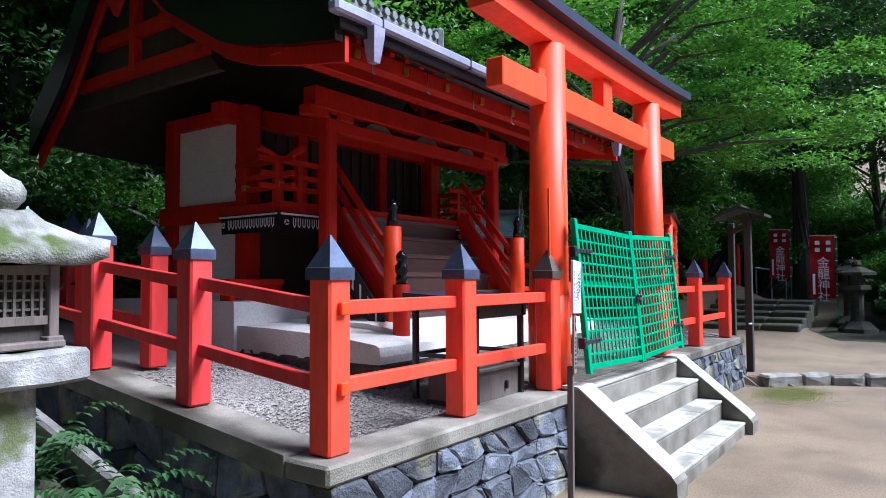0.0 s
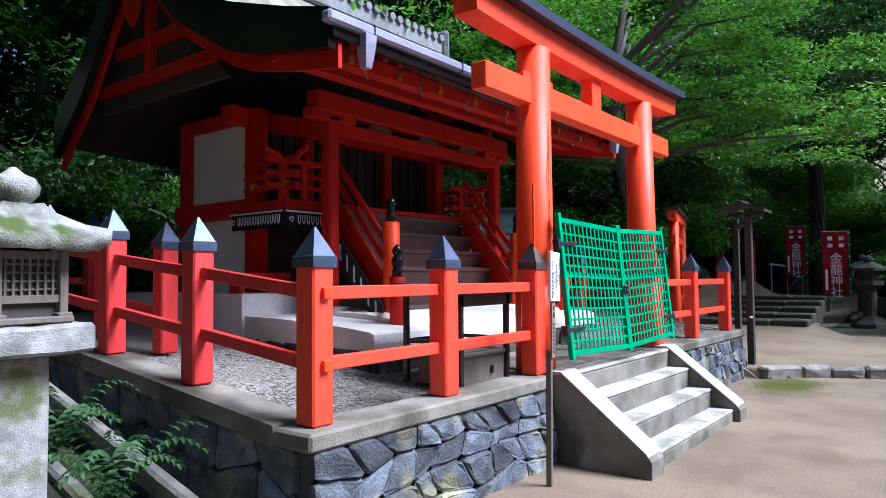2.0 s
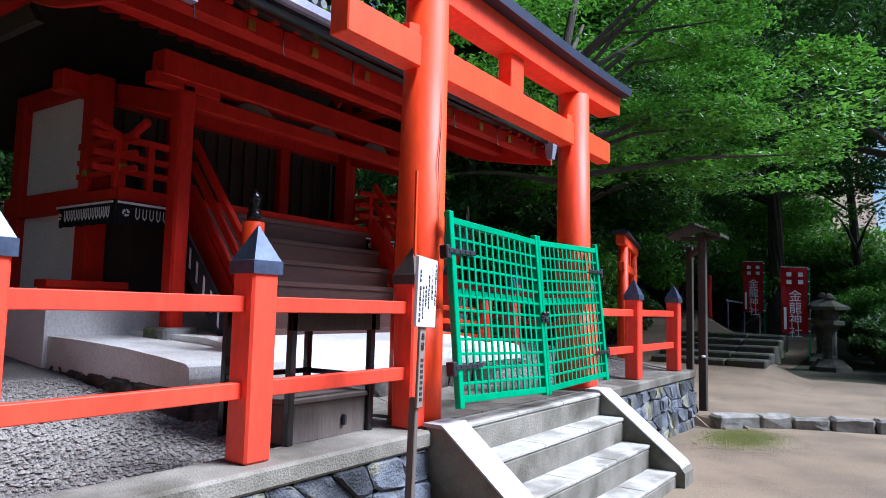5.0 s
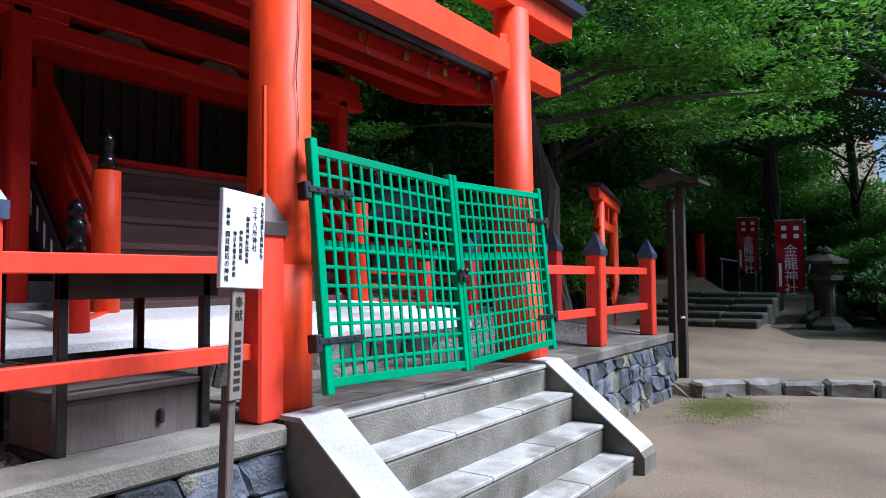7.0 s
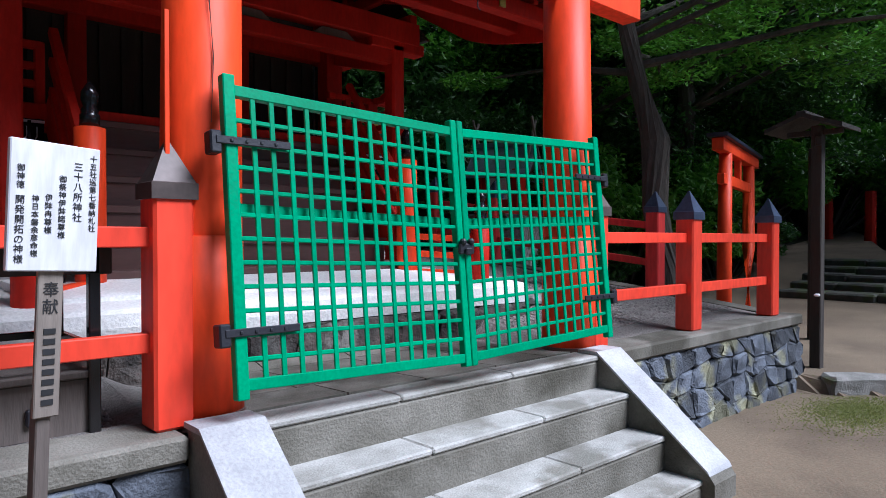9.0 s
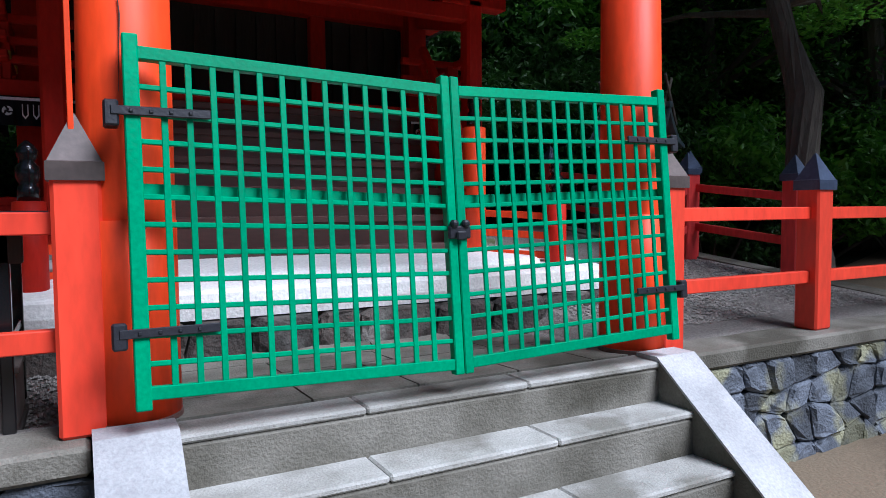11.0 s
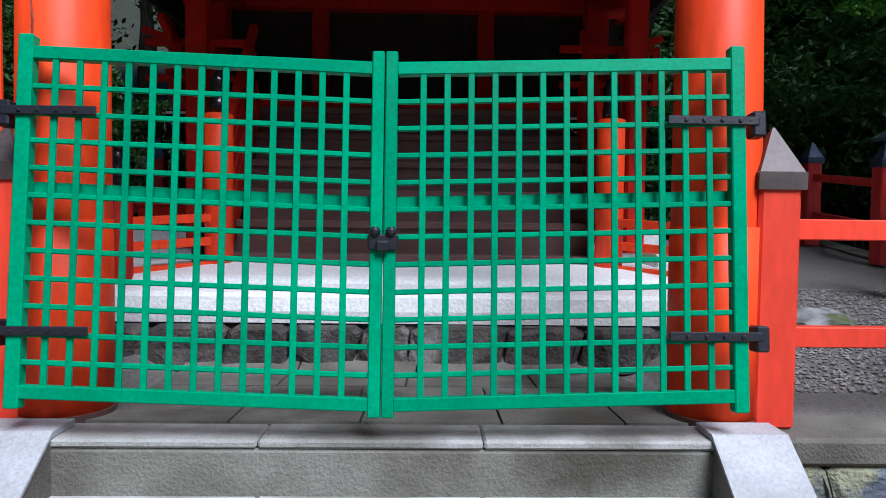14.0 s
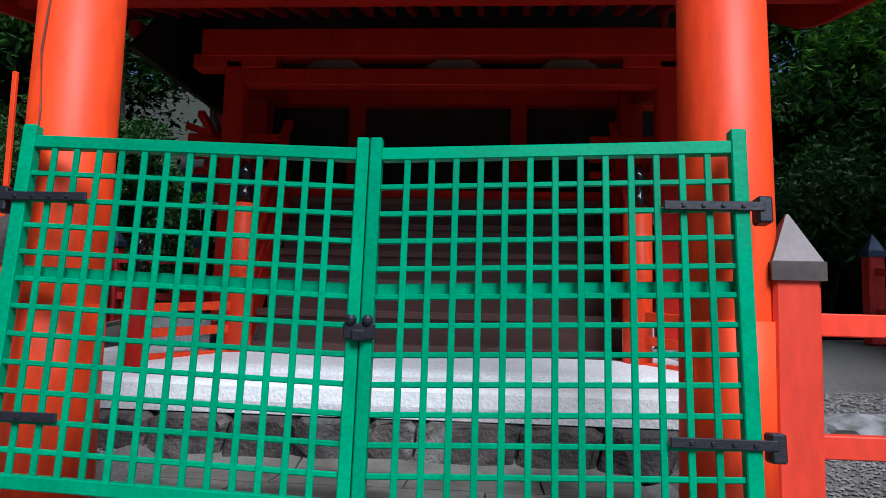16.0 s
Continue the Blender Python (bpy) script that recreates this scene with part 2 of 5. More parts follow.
def tube(points, radii, seg=8, bm=None):
    bm = bm or bmesh.new()
    rings = []
    for i, p in enumerate(points):
        p = Vector(p)
        d = (Vector(points[min(i + 1, len(points) - 1)]) - Vector(points[max(i - 1, 0)])).normalized()
        q = d.to_track_quat("Z", "X")
        rings.append([bm.verts.new(p + q @ Vector((radii[i] * math.cos(2 * math.pi * k / seg), radii[i] * math.sin(2 * math.pi * k / seg), 0))) for k in range(seg)])
    for a, b in zip(rings, rings[1:]):
        for k in range(seg):
            bm.faces.new((a[k], a[(k + 1) % seg], b[(k + 1) % seg], b[k]))
    bm.faces.new(rings[0][::-1])
    bm.faces.new(rings[-1])
    return bm


def from_lists(name, verts, faces, material, parent=None, smooth=False):
    me = bpy.data.meshes.new(name)
    me.from_pydata(verts, [], faces)
    me.materials.append(material)
    if smooth:
        me.shade_smooth()
    ob = new(name, me)
    ob.parent = parent
    return ob


# ---- setting ----
TOP = 0.69
SLOPE = 0.11


def deck(y):
    """Height of the platform's surface."""
    return TOP + SLOPE * min(max(y, 0.0), 5.0)


def floor_z(x, y):
    """Height of the terrace floor, lower on the paved strip behind the gate."""
    w = min(max((x - 2.42) / 0.1, 0), 1) * min(max((5.0 - x) / 0.1, 0), 1) * min(max((1.2 - y) / 0.1, 0), 1)
    v = min(max((x - 0.12) / 0.1, 0), 1) * min(max((2.42 - x) / 0.1, 0), 1) * min(max((y - 0.13) / 0.12, 0), 1)
    return (deck(y) - 0.085 * v) * (1 - w) + (TOP - 0.04 * max(y, 0)) * w


def kerb_x(y):
    """Where the low stone kerb runs across the dirt."""
    pts = [(-14.0, 11.0), (-4.0, 9.9), (-2.1, 9.25), (-0.95, 8.7), (-0.35, 7.95), (6.0, 7.6), (60, 7)]
    return float(np.interp(y, [p[0] for p in pts], [p[1] for p in pts]))


def land(x, y):
    """Height of the ground."""
    z = 0.14 * min(max((x - kerb_x(y)) / 0.05, 0), 1)
    if x > 10:
        high = float(np.interp(x, [10, 13.3, 16.0, 20, 30, 90], [0.0, 0.24, 0.80, 1.12, 2.0, 6.0]))
        low = float(np.interp(x, [10, 17, 30, 90], [0.0, 0.1, 0.9, 6.0]))
        w = min(max((y - 0.38 * max(x - 13.3, 0) + 1.0) / 0.8, 0), 1)
        z += high * w + low * (1 - w)
    if x < -0.2 and y > -0.2:
        z += 0.27 * min(y + 0.2, 6.0) * min(1, (-0.2 - x) / 0.3)
    if y > 5.5:
        z += 0.30 * (y - 5.5)
    if y < -9:
        z += 0.12 * (-9 - y)
    if x < -9:
        z += 0.2 * (-9 - x)
    if x > 27:
        z += 0.40 * (x - 27) * min(max(y / 3.0, 0.2), 1)
    return z + 0.02 * noise.noise(Vector((x * 0.5, y * 0.5, 0)))


def build_ground():
    xs = sorted(set([round(v, 3) for v in np.r_[np.linspace(-70, -10, 16), np.linspace(-9, 7, 41), np.linspace(7.2, 11.4, 85), np.linspace(12, 24, 30), np.linspace(26, 90, 18)]]))
    ys = sorted(set([round(v, 3) for v in np.r_[np.linspace(-70, -8, 14), np.linspace(-7, 6, 66), np.linspace(6.5, 14, 12), np.linspace(16, 80, 14)]]))
    verts = [(x, y, land(x, y)) for y in ys for x in xs]
    w = len(xs)
    faces = [(j * w + i, j * w + i + 1, (j + 1) * w + i + 1, (j + 1) * w + i) for j in range(len(ys) - 1) for i in range(w - 1)]
    ob = from_lists("ground", verts, faces, DIRT, smooth=False)
    ob.data.materials.append(SOIL)
    # Outside the yard, the soil colour also carries the forest shade.
    for f in ob.data.polygons:
        c = f.center
        if c.y > 5.0 or (c.x < -0.25 and c.y > -0.45) or c.x < -8 or c.y < -9 or (c.x > 11 and c.y > 4.2) or (c.x > 14 and c.y < -0.2 - 0.02 * (c.x - 14)):
            f.material_index = 1
    tagged(ob, "packed brown dirt yard, with tree shade held in the dark soil", "ground", kind="structure")


build_ground()


def build_platform():
    """The raised terrace: core, gravel floor and coping."""
    ob = thing("pavement", label="raised shrine terrace with grey gravel floor and concrete coping", category="terrace", kind="structure")
    bm = prism([(-0.10, -0.5), (-0.10, TOP - 0.07), (0.1, 0.58), (5.0, 0.58), (5.0, -0.5)], "x", -0.10, 8.15)
    part("core", bm, MORTAR, ob)
    n = 64
    verts, faces = [], []
    for i in range(n + 1):
        for j in range(n + 1):
            x, y = -0.05 + 8.15 * i / n, -0.02 + 5.0 * j / n
            verts.append((x, y, floor_z(x, y) - 0.012 + 0.012 * noise.noise(Vector((x * 1.7, y * 1.7, 3)))))
    faces = [(a * (n + 1) + b, (a + 1) * (n + 1) + b, (a + 1) * (n + 1) + b + 1, a * (n + 1) + b + 1) for a in range(n) for b in range(n)]
    g = from_lists("gravel", verts, faces, GRAVEL, ob)
    tagged(g, "loose grey gravel")
    part("coping", box(-0.18, 2.36, -0.17, 0.13, TOP - 0.10, TOP, 0.015), CONCRETE, ob)
    part("coping", box(5.02, 8.22, -0.17, 0.13, TOP - 0.10, TOP, 0.015), CONCRETE, ob)
    bm = prism([(0.13, TOP - 0.10), (0.13, TOP + 0.012), (5.0, deck(5) + 0.012), (5.0, deck(5) - 0.1)], "x", -0.18, 0.12)
    part("coping", bm, CONCRETE, ob)
    bm = prism([(0.13, TOP - 0.10), (0.13, TOP + 0.012), (5.0, deck(5) + 0.012), (5.0, deck(5) - 0.1)], "x", 7.95, 8.22)
    part("coping", bm, CONCRETE, ob)


build_platform()


def build_steps():
    ob = thing("steps", label="four worn concrete steps between sloping concrete cheeks", category="steps", kind="structure")
    ys, zs = [-0.24, -0.45, -0.675, -0.89], [TOP + 0.01, 0.512, 0.315, 0.125]
    back = [0.35, -0.2, -0.42, -0.64]
    for y, z, bk in zip(ys, zs, back):
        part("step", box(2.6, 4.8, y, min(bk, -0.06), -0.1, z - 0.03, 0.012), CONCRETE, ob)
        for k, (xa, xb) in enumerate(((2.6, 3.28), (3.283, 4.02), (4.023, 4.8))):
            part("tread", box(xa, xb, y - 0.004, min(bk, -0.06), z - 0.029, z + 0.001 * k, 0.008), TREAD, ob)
    for x0, x1 in ((2.37, 2.615), (4.785, 5.03)):
        pts = [(-0.12, -0.1), (-0.12, TOP + 0.012), (-0.25, TOP + 0.012), (-0.93, 0.16), (-0.96, 0.12), (-0.96, -0.1)]
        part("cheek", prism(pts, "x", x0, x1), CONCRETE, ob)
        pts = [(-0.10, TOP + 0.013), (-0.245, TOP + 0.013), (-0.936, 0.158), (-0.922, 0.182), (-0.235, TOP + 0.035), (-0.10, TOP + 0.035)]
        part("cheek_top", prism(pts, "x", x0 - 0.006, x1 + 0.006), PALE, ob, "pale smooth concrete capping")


build_steps()


# ---- fences ----
POST_H = 1.08


def post_meshes():
    b = box(-0.075, 0.075, -0.075, 0.075, 0, 0.872, 0.012)
    shaft = part("post", b, FENCE_RED)
    c = bmesh.new()
    prof = [(0.086, 0.855), (0.086, 0.915), (0.080, 0.918), (0.004, POST_H)]
    lathe([(r * math.sqrt(2), z) for r, z in prof], 4, c, turn=math.pi / 4)
    cap = part("cap", c, CAP)
    return shaft, cap


SHAFT, CAPMESH = post_meshes()
SHAFT_ME, CAP_ME = SHAFT.data, CAPMESH.data
bpy.data.objects.remove(SHAFT), bpy.data.objects.remove(CAPMESH)
CAP_BRONZE = CAP_ME.copy()
CAP_BRONZE.materials[0] = BRONZE
SHAFT_PINK = SHAFT_ME.copy()
SHAFT_PINK.materials[0] = PINK_RED


def fence(name, posts, label, pink=False, rails=((0.715, 0.075), (0.325, 0.075)), group="", bronze=-1):
    """Square posts with pyramid caps and two rails from post to post."""
    x0, y0, z0 = posts[0]
    ob = thing(name, x0, y0, z0, label, "fence", group)
    for k, (x, y, z) in enumerate(posts):
        p = new("post", SHAFT_PINK if pink else SHAFT_ME)
        p.parent = ob
        p.location = (x - x0, y - y0, z - z0)
        c = new("cap", CAP_BRONZE if k == bronze else CAP_ME)
        c.parent = p
        c["label"] = "brown bronze pyramid cap" if k == bronze else "dark metal pyramid cap"
    for (a, b) in zip(posts, posts[1:]):
        for h, t in rails:
            d = (Vector(b) - Vector(a)).normalized()
            p = Vector(a) - Vector(posts[0]) + d * 0.07 + Vector((0, 0, h))
            q = Vector(b) - Vector(posts[0]) - d * 0.07 + Vector((0, 0, h))
            part("rail", beam(p, q, 0.05, t), PINK_RED if pink else FENCE_RED, ob)
    return ob


fence("fence", [(0, 0, TOP), (1.15, 0, TOP), (2.345, 0, TOP)], "vermilion wooden fence with dark pointed post caps beside the gate", group="terrace fence", bronze=2)
fence("fence", [(5.07, 0, TOP), (6.34, 0, TOP), (7.83, 0, TOP)], "vermilion wooden fence with dark pointed post caps on a stone wall", group="terrace fence", bronze=0)
left_posts = [(0, y, deck(y)) for y in (1.13, 2.26, 3.37, 4.5)]
lf = fence("fence", left_posts, "faded red fence along the side of the terrace", True, group="terrace fence")
for h in (0.715, 0.325):
    part("rail", beam((0, -1.13 + 0.07, h - SLOPE * 1.06), (0, -0.07, h), 0.05, 0.075), PINK_RED, lf)
    part("tenon", box(-0.022, 0.034, -1.13 - 0.105, -1.13 - 0.07, TOP - deck(1.13) + h - 0.031, TOP - deck(1.13) + h + 0.031, 0.004), VERMILION, lf)
fence("fence", [(7.83, y, deck(y)) for y in (1.15, 2.3, 3.45, 4.6)], "red fence along the far side of the terrace", True, group="terrace fence")
fence("fence", [(x, 4.75, deck(4.75) - 0.05) for x in (-3.6, -2.4, -1.2, 0.0, 1.0)], "weathered red fence at the back of the terrace", True, group="terrace fence")


# ---- torii ----
def build_torii():
    ob = thing("torii_gate", 3.68, 0.07, TOP, "bright vermilion torii gate with a dark blue metal roof", "torii")
    for s in (-1, 1):
        bm = bmesh.new()
        x0, x1 = (-1.18, -1.155) if s < 0 else (1.225, 1.19)
        tube([(x0, 0, 0.03), (x0 * 0.995, 0, 0.8), (x1, 0.0, 2.74)], [0.16, 0.158, 0.142], 32, bm)
        p = part("pillar", bm, VERMILION, ob, smooth=False)
        p.data.shade_smooth()
        part("collar", lathe([(0.168, 0.03), (0.167, 0.72), (0.160, 0.722)], 32, cx=x0), VERMILION, p).data.shade_smooth()
        part("base_band", lathe([(0.173, -0.02), (0.173, 0.03), (0.169, 0.032)], 32, cx=x0), BROWN, p, "dark band round the foot")
        for k in (-1, 1):
            part("wedge", prism([(x1 + k * 0.14, 2.45), (x1 + k * 0.14, 2.52), (x1 + k * 0.25, 2.50), (x1 + k * 0.25, 2.45)], "y", -0.05, 0.07), VERMILION, p)
    crack = [(-1.20, -0.158, 1.15), (-1.19, -0.1575, 1.4), (-1.205, -0.156, 1.62), (-1.185, -0.154, 1.85), (-1.18, -0.151, 2.1)]
    part("crack", tube(crack, [0.001, 0.003, 0.0035, 0.003, 0.001], 5), BROWN, ob, "thin dark drying crack")
    part("lath", box(-1.352, -1.334, -0.10, -0.085, 1.0, 1.56, 0.002), VERMILION, ob)
    part("tie_beam", box(-1.97, 1.97, -0.062, 0.082, 2.24, 2.45, 0.008), VERMILION, ob)
    part("strut", box(-0.105, 0.105, -0.05, 0.07, 2.45, 2.735, 0.006), VERMILION, ob)
    bm = bmesh.new()
    n = 16
    def bar(z0, z1, y0, y1, half, lift, cut):
        b = bmesh.new()
        rows = []
        for i in range(n + 1):
            u = -1 + 2 * i / n
            e = lift * abs(u) ** 2.5
            rows.append([b.verts.new((u * (half if k in (0, 1) else half + cut), y, z + e)) for k, (y, z) in enumerate(((y0, z0), (y1, z0), (y1, z1), (y0, z1)))])
        for a, c in zip(rows, rows[1:]):
            for k in range(4):
                b.faces.new((a[k], a[(k + 1) % 4], c[(k + 1) % 4], c[k]))
        b.faces.new(rows[0])
        b.faces.new(rows[-1][::-1])
        bmesh.ops.recalc_face_normals(b, faces=b.faces[:])
        return b
    part("lintel", bar(2.735, 2.93, -0.10, 0.12, 2.13, 0.045, 0.03), VERMILION, ob)
    part("roof", bar(2.935, 3.02, -0.20, 0.22, 2.2, 0.05, 0.03), NAVY, ob, "dark blue metal roof board")
    part("roof_ridge", bar(3.024, 3.07, -0.13, 0.15, 2.2, 0.05, 0.02), NAVY, ob, "dark blue metal roof ridge")


build_torii()


# ---- lattice gate ----
def gate_leaf(x0, x1, hinge_left, label):
    """One lattice leaf, leaning back a little on its hinges."""
    w = x1 - x0
    ob = thing("lattice_gate", x0, -0.262, 0.82, label, "gate", "gate leaves")
    lean = radians(-5.6)
    ob.matrix_world = pose(x0, -0.262, 0.82) @ Matrix.Rotation(lean, 4, "X")
    h = 1.165
    ends = (0.03, w - 0.021) if hinge_left else (0.021, w - 0.03)
    for k, u in enumerate(ends):
        outer = (k == 0) == hinge_left
        z0, z1 = (-0.012, h + 0.035) if outer else (-0.035, h - 0.003)
        half = 0.024 if outer else 0.02
        part("stile", box(u - half, u + half, -0.022, 0.022, z0, z1, 0.004), GREEN, ob)
    sag = -0.035
    def rail(z, t, y0, y1, name):
        za, zb = (z, z + sag) if hinge_left else (z + sag, z)
        part(name, beam((0.04, (y0 + y1) / 2, za), (w - 0.04, (y0 + y1) / 2, zb), y1 - y0, t, 0.003), GREEN, ob)
    rail(h - 0.024, 0.043, -0.018, 0.018, "top_rail")
    rail(0.041, 0.043, -0.018, 0.018, "bottom_rail")
    rail(0.695, 0.05, 0.024, 0.05, "brace")
    for i in range(11):
        rail(0.045 + (h - 0.09) * (i + 1) / 12, 0.0180, -0.0125, -0.001, "slat")
    for i in range(13):
        x = 0.047 + (w - 0.094) * (i + 1) / 14
        d = sag * (x / w if hinge_left else 1 - x / w)
        part("slat", box(x - 0.0105, x + 0.0105, -0.015, -0.004, 0.05 + d, h - 0.035 + d, 0.002), GREEN, ob)
    for z in (0.235, 0.945):
        u0, u1 = (-0.035, 0.27) if hinge_left else (w - 0.27, w + 0.035)
        hg = part("hinge", box(u0, u1, -0.034, -0.024, z - 0.015, z + 0.015, 0.003), BLACK, ob, "black iron strap hinge")
        e = u0 if hinge_left else u1
        part("pin", box(e - 0.02, e + 0.025, -0.03, 0.03, z - 0.05, z + 0.035, 0.006), BLACK, hg)
        for k in range(4):
            c = u0 + 0.06 + k * 0.06
            part("rivet", box(c - 0.006, c + 0.006, -0.039, -0.033, z - 0.006, z + 0.006, 0.002), BLACK, hg)
    return ob


gate_leaf(2.483, 3.683, True, "closed green lattice gate leaf with black strap hinges")
gr = gate_leaf(3.685, 4.887, False, "closed green lattice gate leaf with a black latch")
lock = thing("latch", 3.686, -0.215, 1.35, "black iron latch with a padlock on the green gate", "latch")
lk = part("plate", box(-0.05, 0.05, -0.035, -0.015, -0.026, 0.026, 0.006), BLACK, lock)
for k in (-0.026, 0.026):
    part("ring", lathe([(0.012, 0.02), (0.018, 0.03), (0.018, 0.04), (0.01, 0.05)], 12, cx=k, cy=-0.03), BLACK, lock)
part("padlock", box(-0.022, 0.022, -0.05, -0.035, -0.03, 0.006, 0.006), BLACK, lock)


# ---- main shrine ----
CX = 3.60


def roof_z(y):
    return float(np.interp(y, [0.9, 1.4, 2.2, 3.0, 3.5, 3.9, 4.3, 4.9, 5.6], [3.42, 3.55, 3.80, 4.25, 4.72, 5.15, 4.7, 3.9, 3.25]))


def build_shrine():
    ob = thing("shrine", CX, 3.0, 1.0, "vermilion wooden shrine hall with white panels and a curved bark roof", "shrine")
    ox, oy, oz = CX, 3.0, 1.0

    def bx(name, x0, x1, y0, y1, z0, z1, m, bev=0.006, parent=ob, label=""):
        return part(name, box(x0 - ox, x1 - ox, y0 - oy, y1 - oy, z0 - oz, z1 - oz, bev), m, parent, label)

    def bm_(name, p, q, w, h, m, parent=ob, label=""):
        return part(name, beam(Vector(p) - Vector((ox, oy, oz)), Vector(q) - Vector((ox, oy, oz)), w, h), m, parent, label)

    L, R = 2.07, 5.21
    # body: corner posts, sills, white panels
    for x in (L, R):
        for y in (3.29, 4.57):
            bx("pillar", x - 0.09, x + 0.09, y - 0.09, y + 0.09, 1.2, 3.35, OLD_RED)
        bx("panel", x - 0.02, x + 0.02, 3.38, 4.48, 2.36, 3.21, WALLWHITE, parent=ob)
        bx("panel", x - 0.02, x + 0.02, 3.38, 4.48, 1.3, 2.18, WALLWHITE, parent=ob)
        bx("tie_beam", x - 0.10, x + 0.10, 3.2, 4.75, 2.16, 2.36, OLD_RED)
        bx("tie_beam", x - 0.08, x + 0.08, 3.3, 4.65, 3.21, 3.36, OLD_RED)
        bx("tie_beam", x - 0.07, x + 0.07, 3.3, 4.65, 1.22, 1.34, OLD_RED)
    for x in (2.9, 4.3):
        bx("pillar", x - 0.07, x + 0.07, 3.37, 3.49, 2.3, 3.35, OLD_RED)
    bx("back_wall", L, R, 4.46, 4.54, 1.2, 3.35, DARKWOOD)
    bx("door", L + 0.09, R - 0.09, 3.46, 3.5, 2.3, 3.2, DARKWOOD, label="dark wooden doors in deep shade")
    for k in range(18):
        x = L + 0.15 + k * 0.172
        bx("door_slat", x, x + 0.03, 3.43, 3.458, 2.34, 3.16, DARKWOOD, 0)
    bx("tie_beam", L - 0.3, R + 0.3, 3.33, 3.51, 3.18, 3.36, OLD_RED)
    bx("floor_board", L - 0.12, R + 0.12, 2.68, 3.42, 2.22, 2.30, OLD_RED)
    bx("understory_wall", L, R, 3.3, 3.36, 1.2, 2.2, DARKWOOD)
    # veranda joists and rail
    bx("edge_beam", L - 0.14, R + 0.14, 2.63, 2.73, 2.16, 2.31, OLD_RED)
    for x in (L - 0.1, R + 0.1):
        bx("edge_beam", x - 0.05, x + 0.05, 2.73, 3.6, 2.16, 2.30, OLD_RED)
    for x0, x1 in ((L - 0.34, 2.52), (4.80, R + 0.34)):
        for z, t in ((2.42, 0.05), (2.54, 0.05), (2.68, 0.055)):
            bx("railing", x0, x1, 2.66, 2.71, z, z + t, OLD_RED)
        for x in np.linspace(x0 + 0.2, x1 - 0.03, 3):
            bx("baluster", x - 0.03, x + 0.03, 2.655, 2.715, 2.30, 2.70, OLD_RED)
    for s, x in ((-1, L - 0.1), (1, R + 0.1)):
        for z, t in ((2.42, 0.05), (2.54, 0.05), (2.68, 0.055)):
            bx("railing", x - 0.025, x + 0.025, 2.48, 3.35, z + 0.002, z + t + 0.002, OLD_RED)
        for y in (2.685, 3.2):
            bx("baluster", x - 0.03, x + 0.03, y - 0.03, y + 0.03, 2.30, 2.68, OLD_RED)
            bx("fitting", x - 0.036, x + 0.036, y - 0.036, y + 0.036, 2.44, 2.50, GOLD, label="brass fitting")
        # crossed upturned rail ends at the corner
        bm_("rail_end", (x, 2.54, 2.72), (x, 2.34, 2.80), 0.05, 0.05, OLD_RED)
        bm_("rail_end", (x + s * 0.02, 2.685, 2.72), (x + s * 0.26, 2.685, 2.80), 0.05, 0.05, OLD_RED)
    # porch pillars and beams
    for x in (2.24, 5.26):
        bx("porch_pillar", x - 0.07, x + 0.07, 2.23, 2.37, 1.14, 3.16, OLD_RED, 0.018)
        bx("pillar_base", x - 0.15, x + 0.15, 2.15, 2.45, 1.08, 1.205, GRANITE, 0.02, label="square granite base")
        bm_("bracket", (x, 2.3, 3.0), (x, 3.4, 3.28), 0.11, 0.17, OLD_RED)
        bx("bracket", x - 0.3, x + 0.3, 2.23, 2.38, 3.10, 3.2, OLD_RED)
    bx("porch_beam", 2.0, 5.5, 2.22, 2.39, 3.18, 3.38, OLD_RED)
    bx("porch_beam", 2.25, 5.33, 2.25, 2.36, 2.98, 3.10, OLD_RED)
    for x in (2.95, 3.8, 4.6):
        part("frog_leg_strut", prism([(x - 0.22 - ox, 3.10 - oz), (x - 0.12 - ox, 3.17 - oz), (x + 0.12 - ox, 3.17 - oz), (x + 0.22 - ox, 3.10 - oz)], "y", 2.27 - oy, 2.34 - oy), GREYWOOD, ob, "pale carved strut")
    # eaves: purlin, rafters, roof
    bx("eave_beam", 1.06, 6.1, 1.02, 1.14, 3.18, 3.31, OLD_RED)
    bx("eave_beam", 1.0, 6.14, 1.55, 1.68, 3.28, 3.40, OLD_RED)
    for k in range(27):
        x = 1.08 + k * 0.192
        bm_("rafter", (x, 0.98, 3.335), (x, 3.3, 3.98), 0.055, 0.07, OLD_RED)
        if k % 3 == 1:
            bx("rafter_fitting", x - 0.03, x + 0.03, 1.0, 1.016, 3.2, 3.27, GOLD, 0, label="brass fitting")
    return ob


shrine = build_shrine()


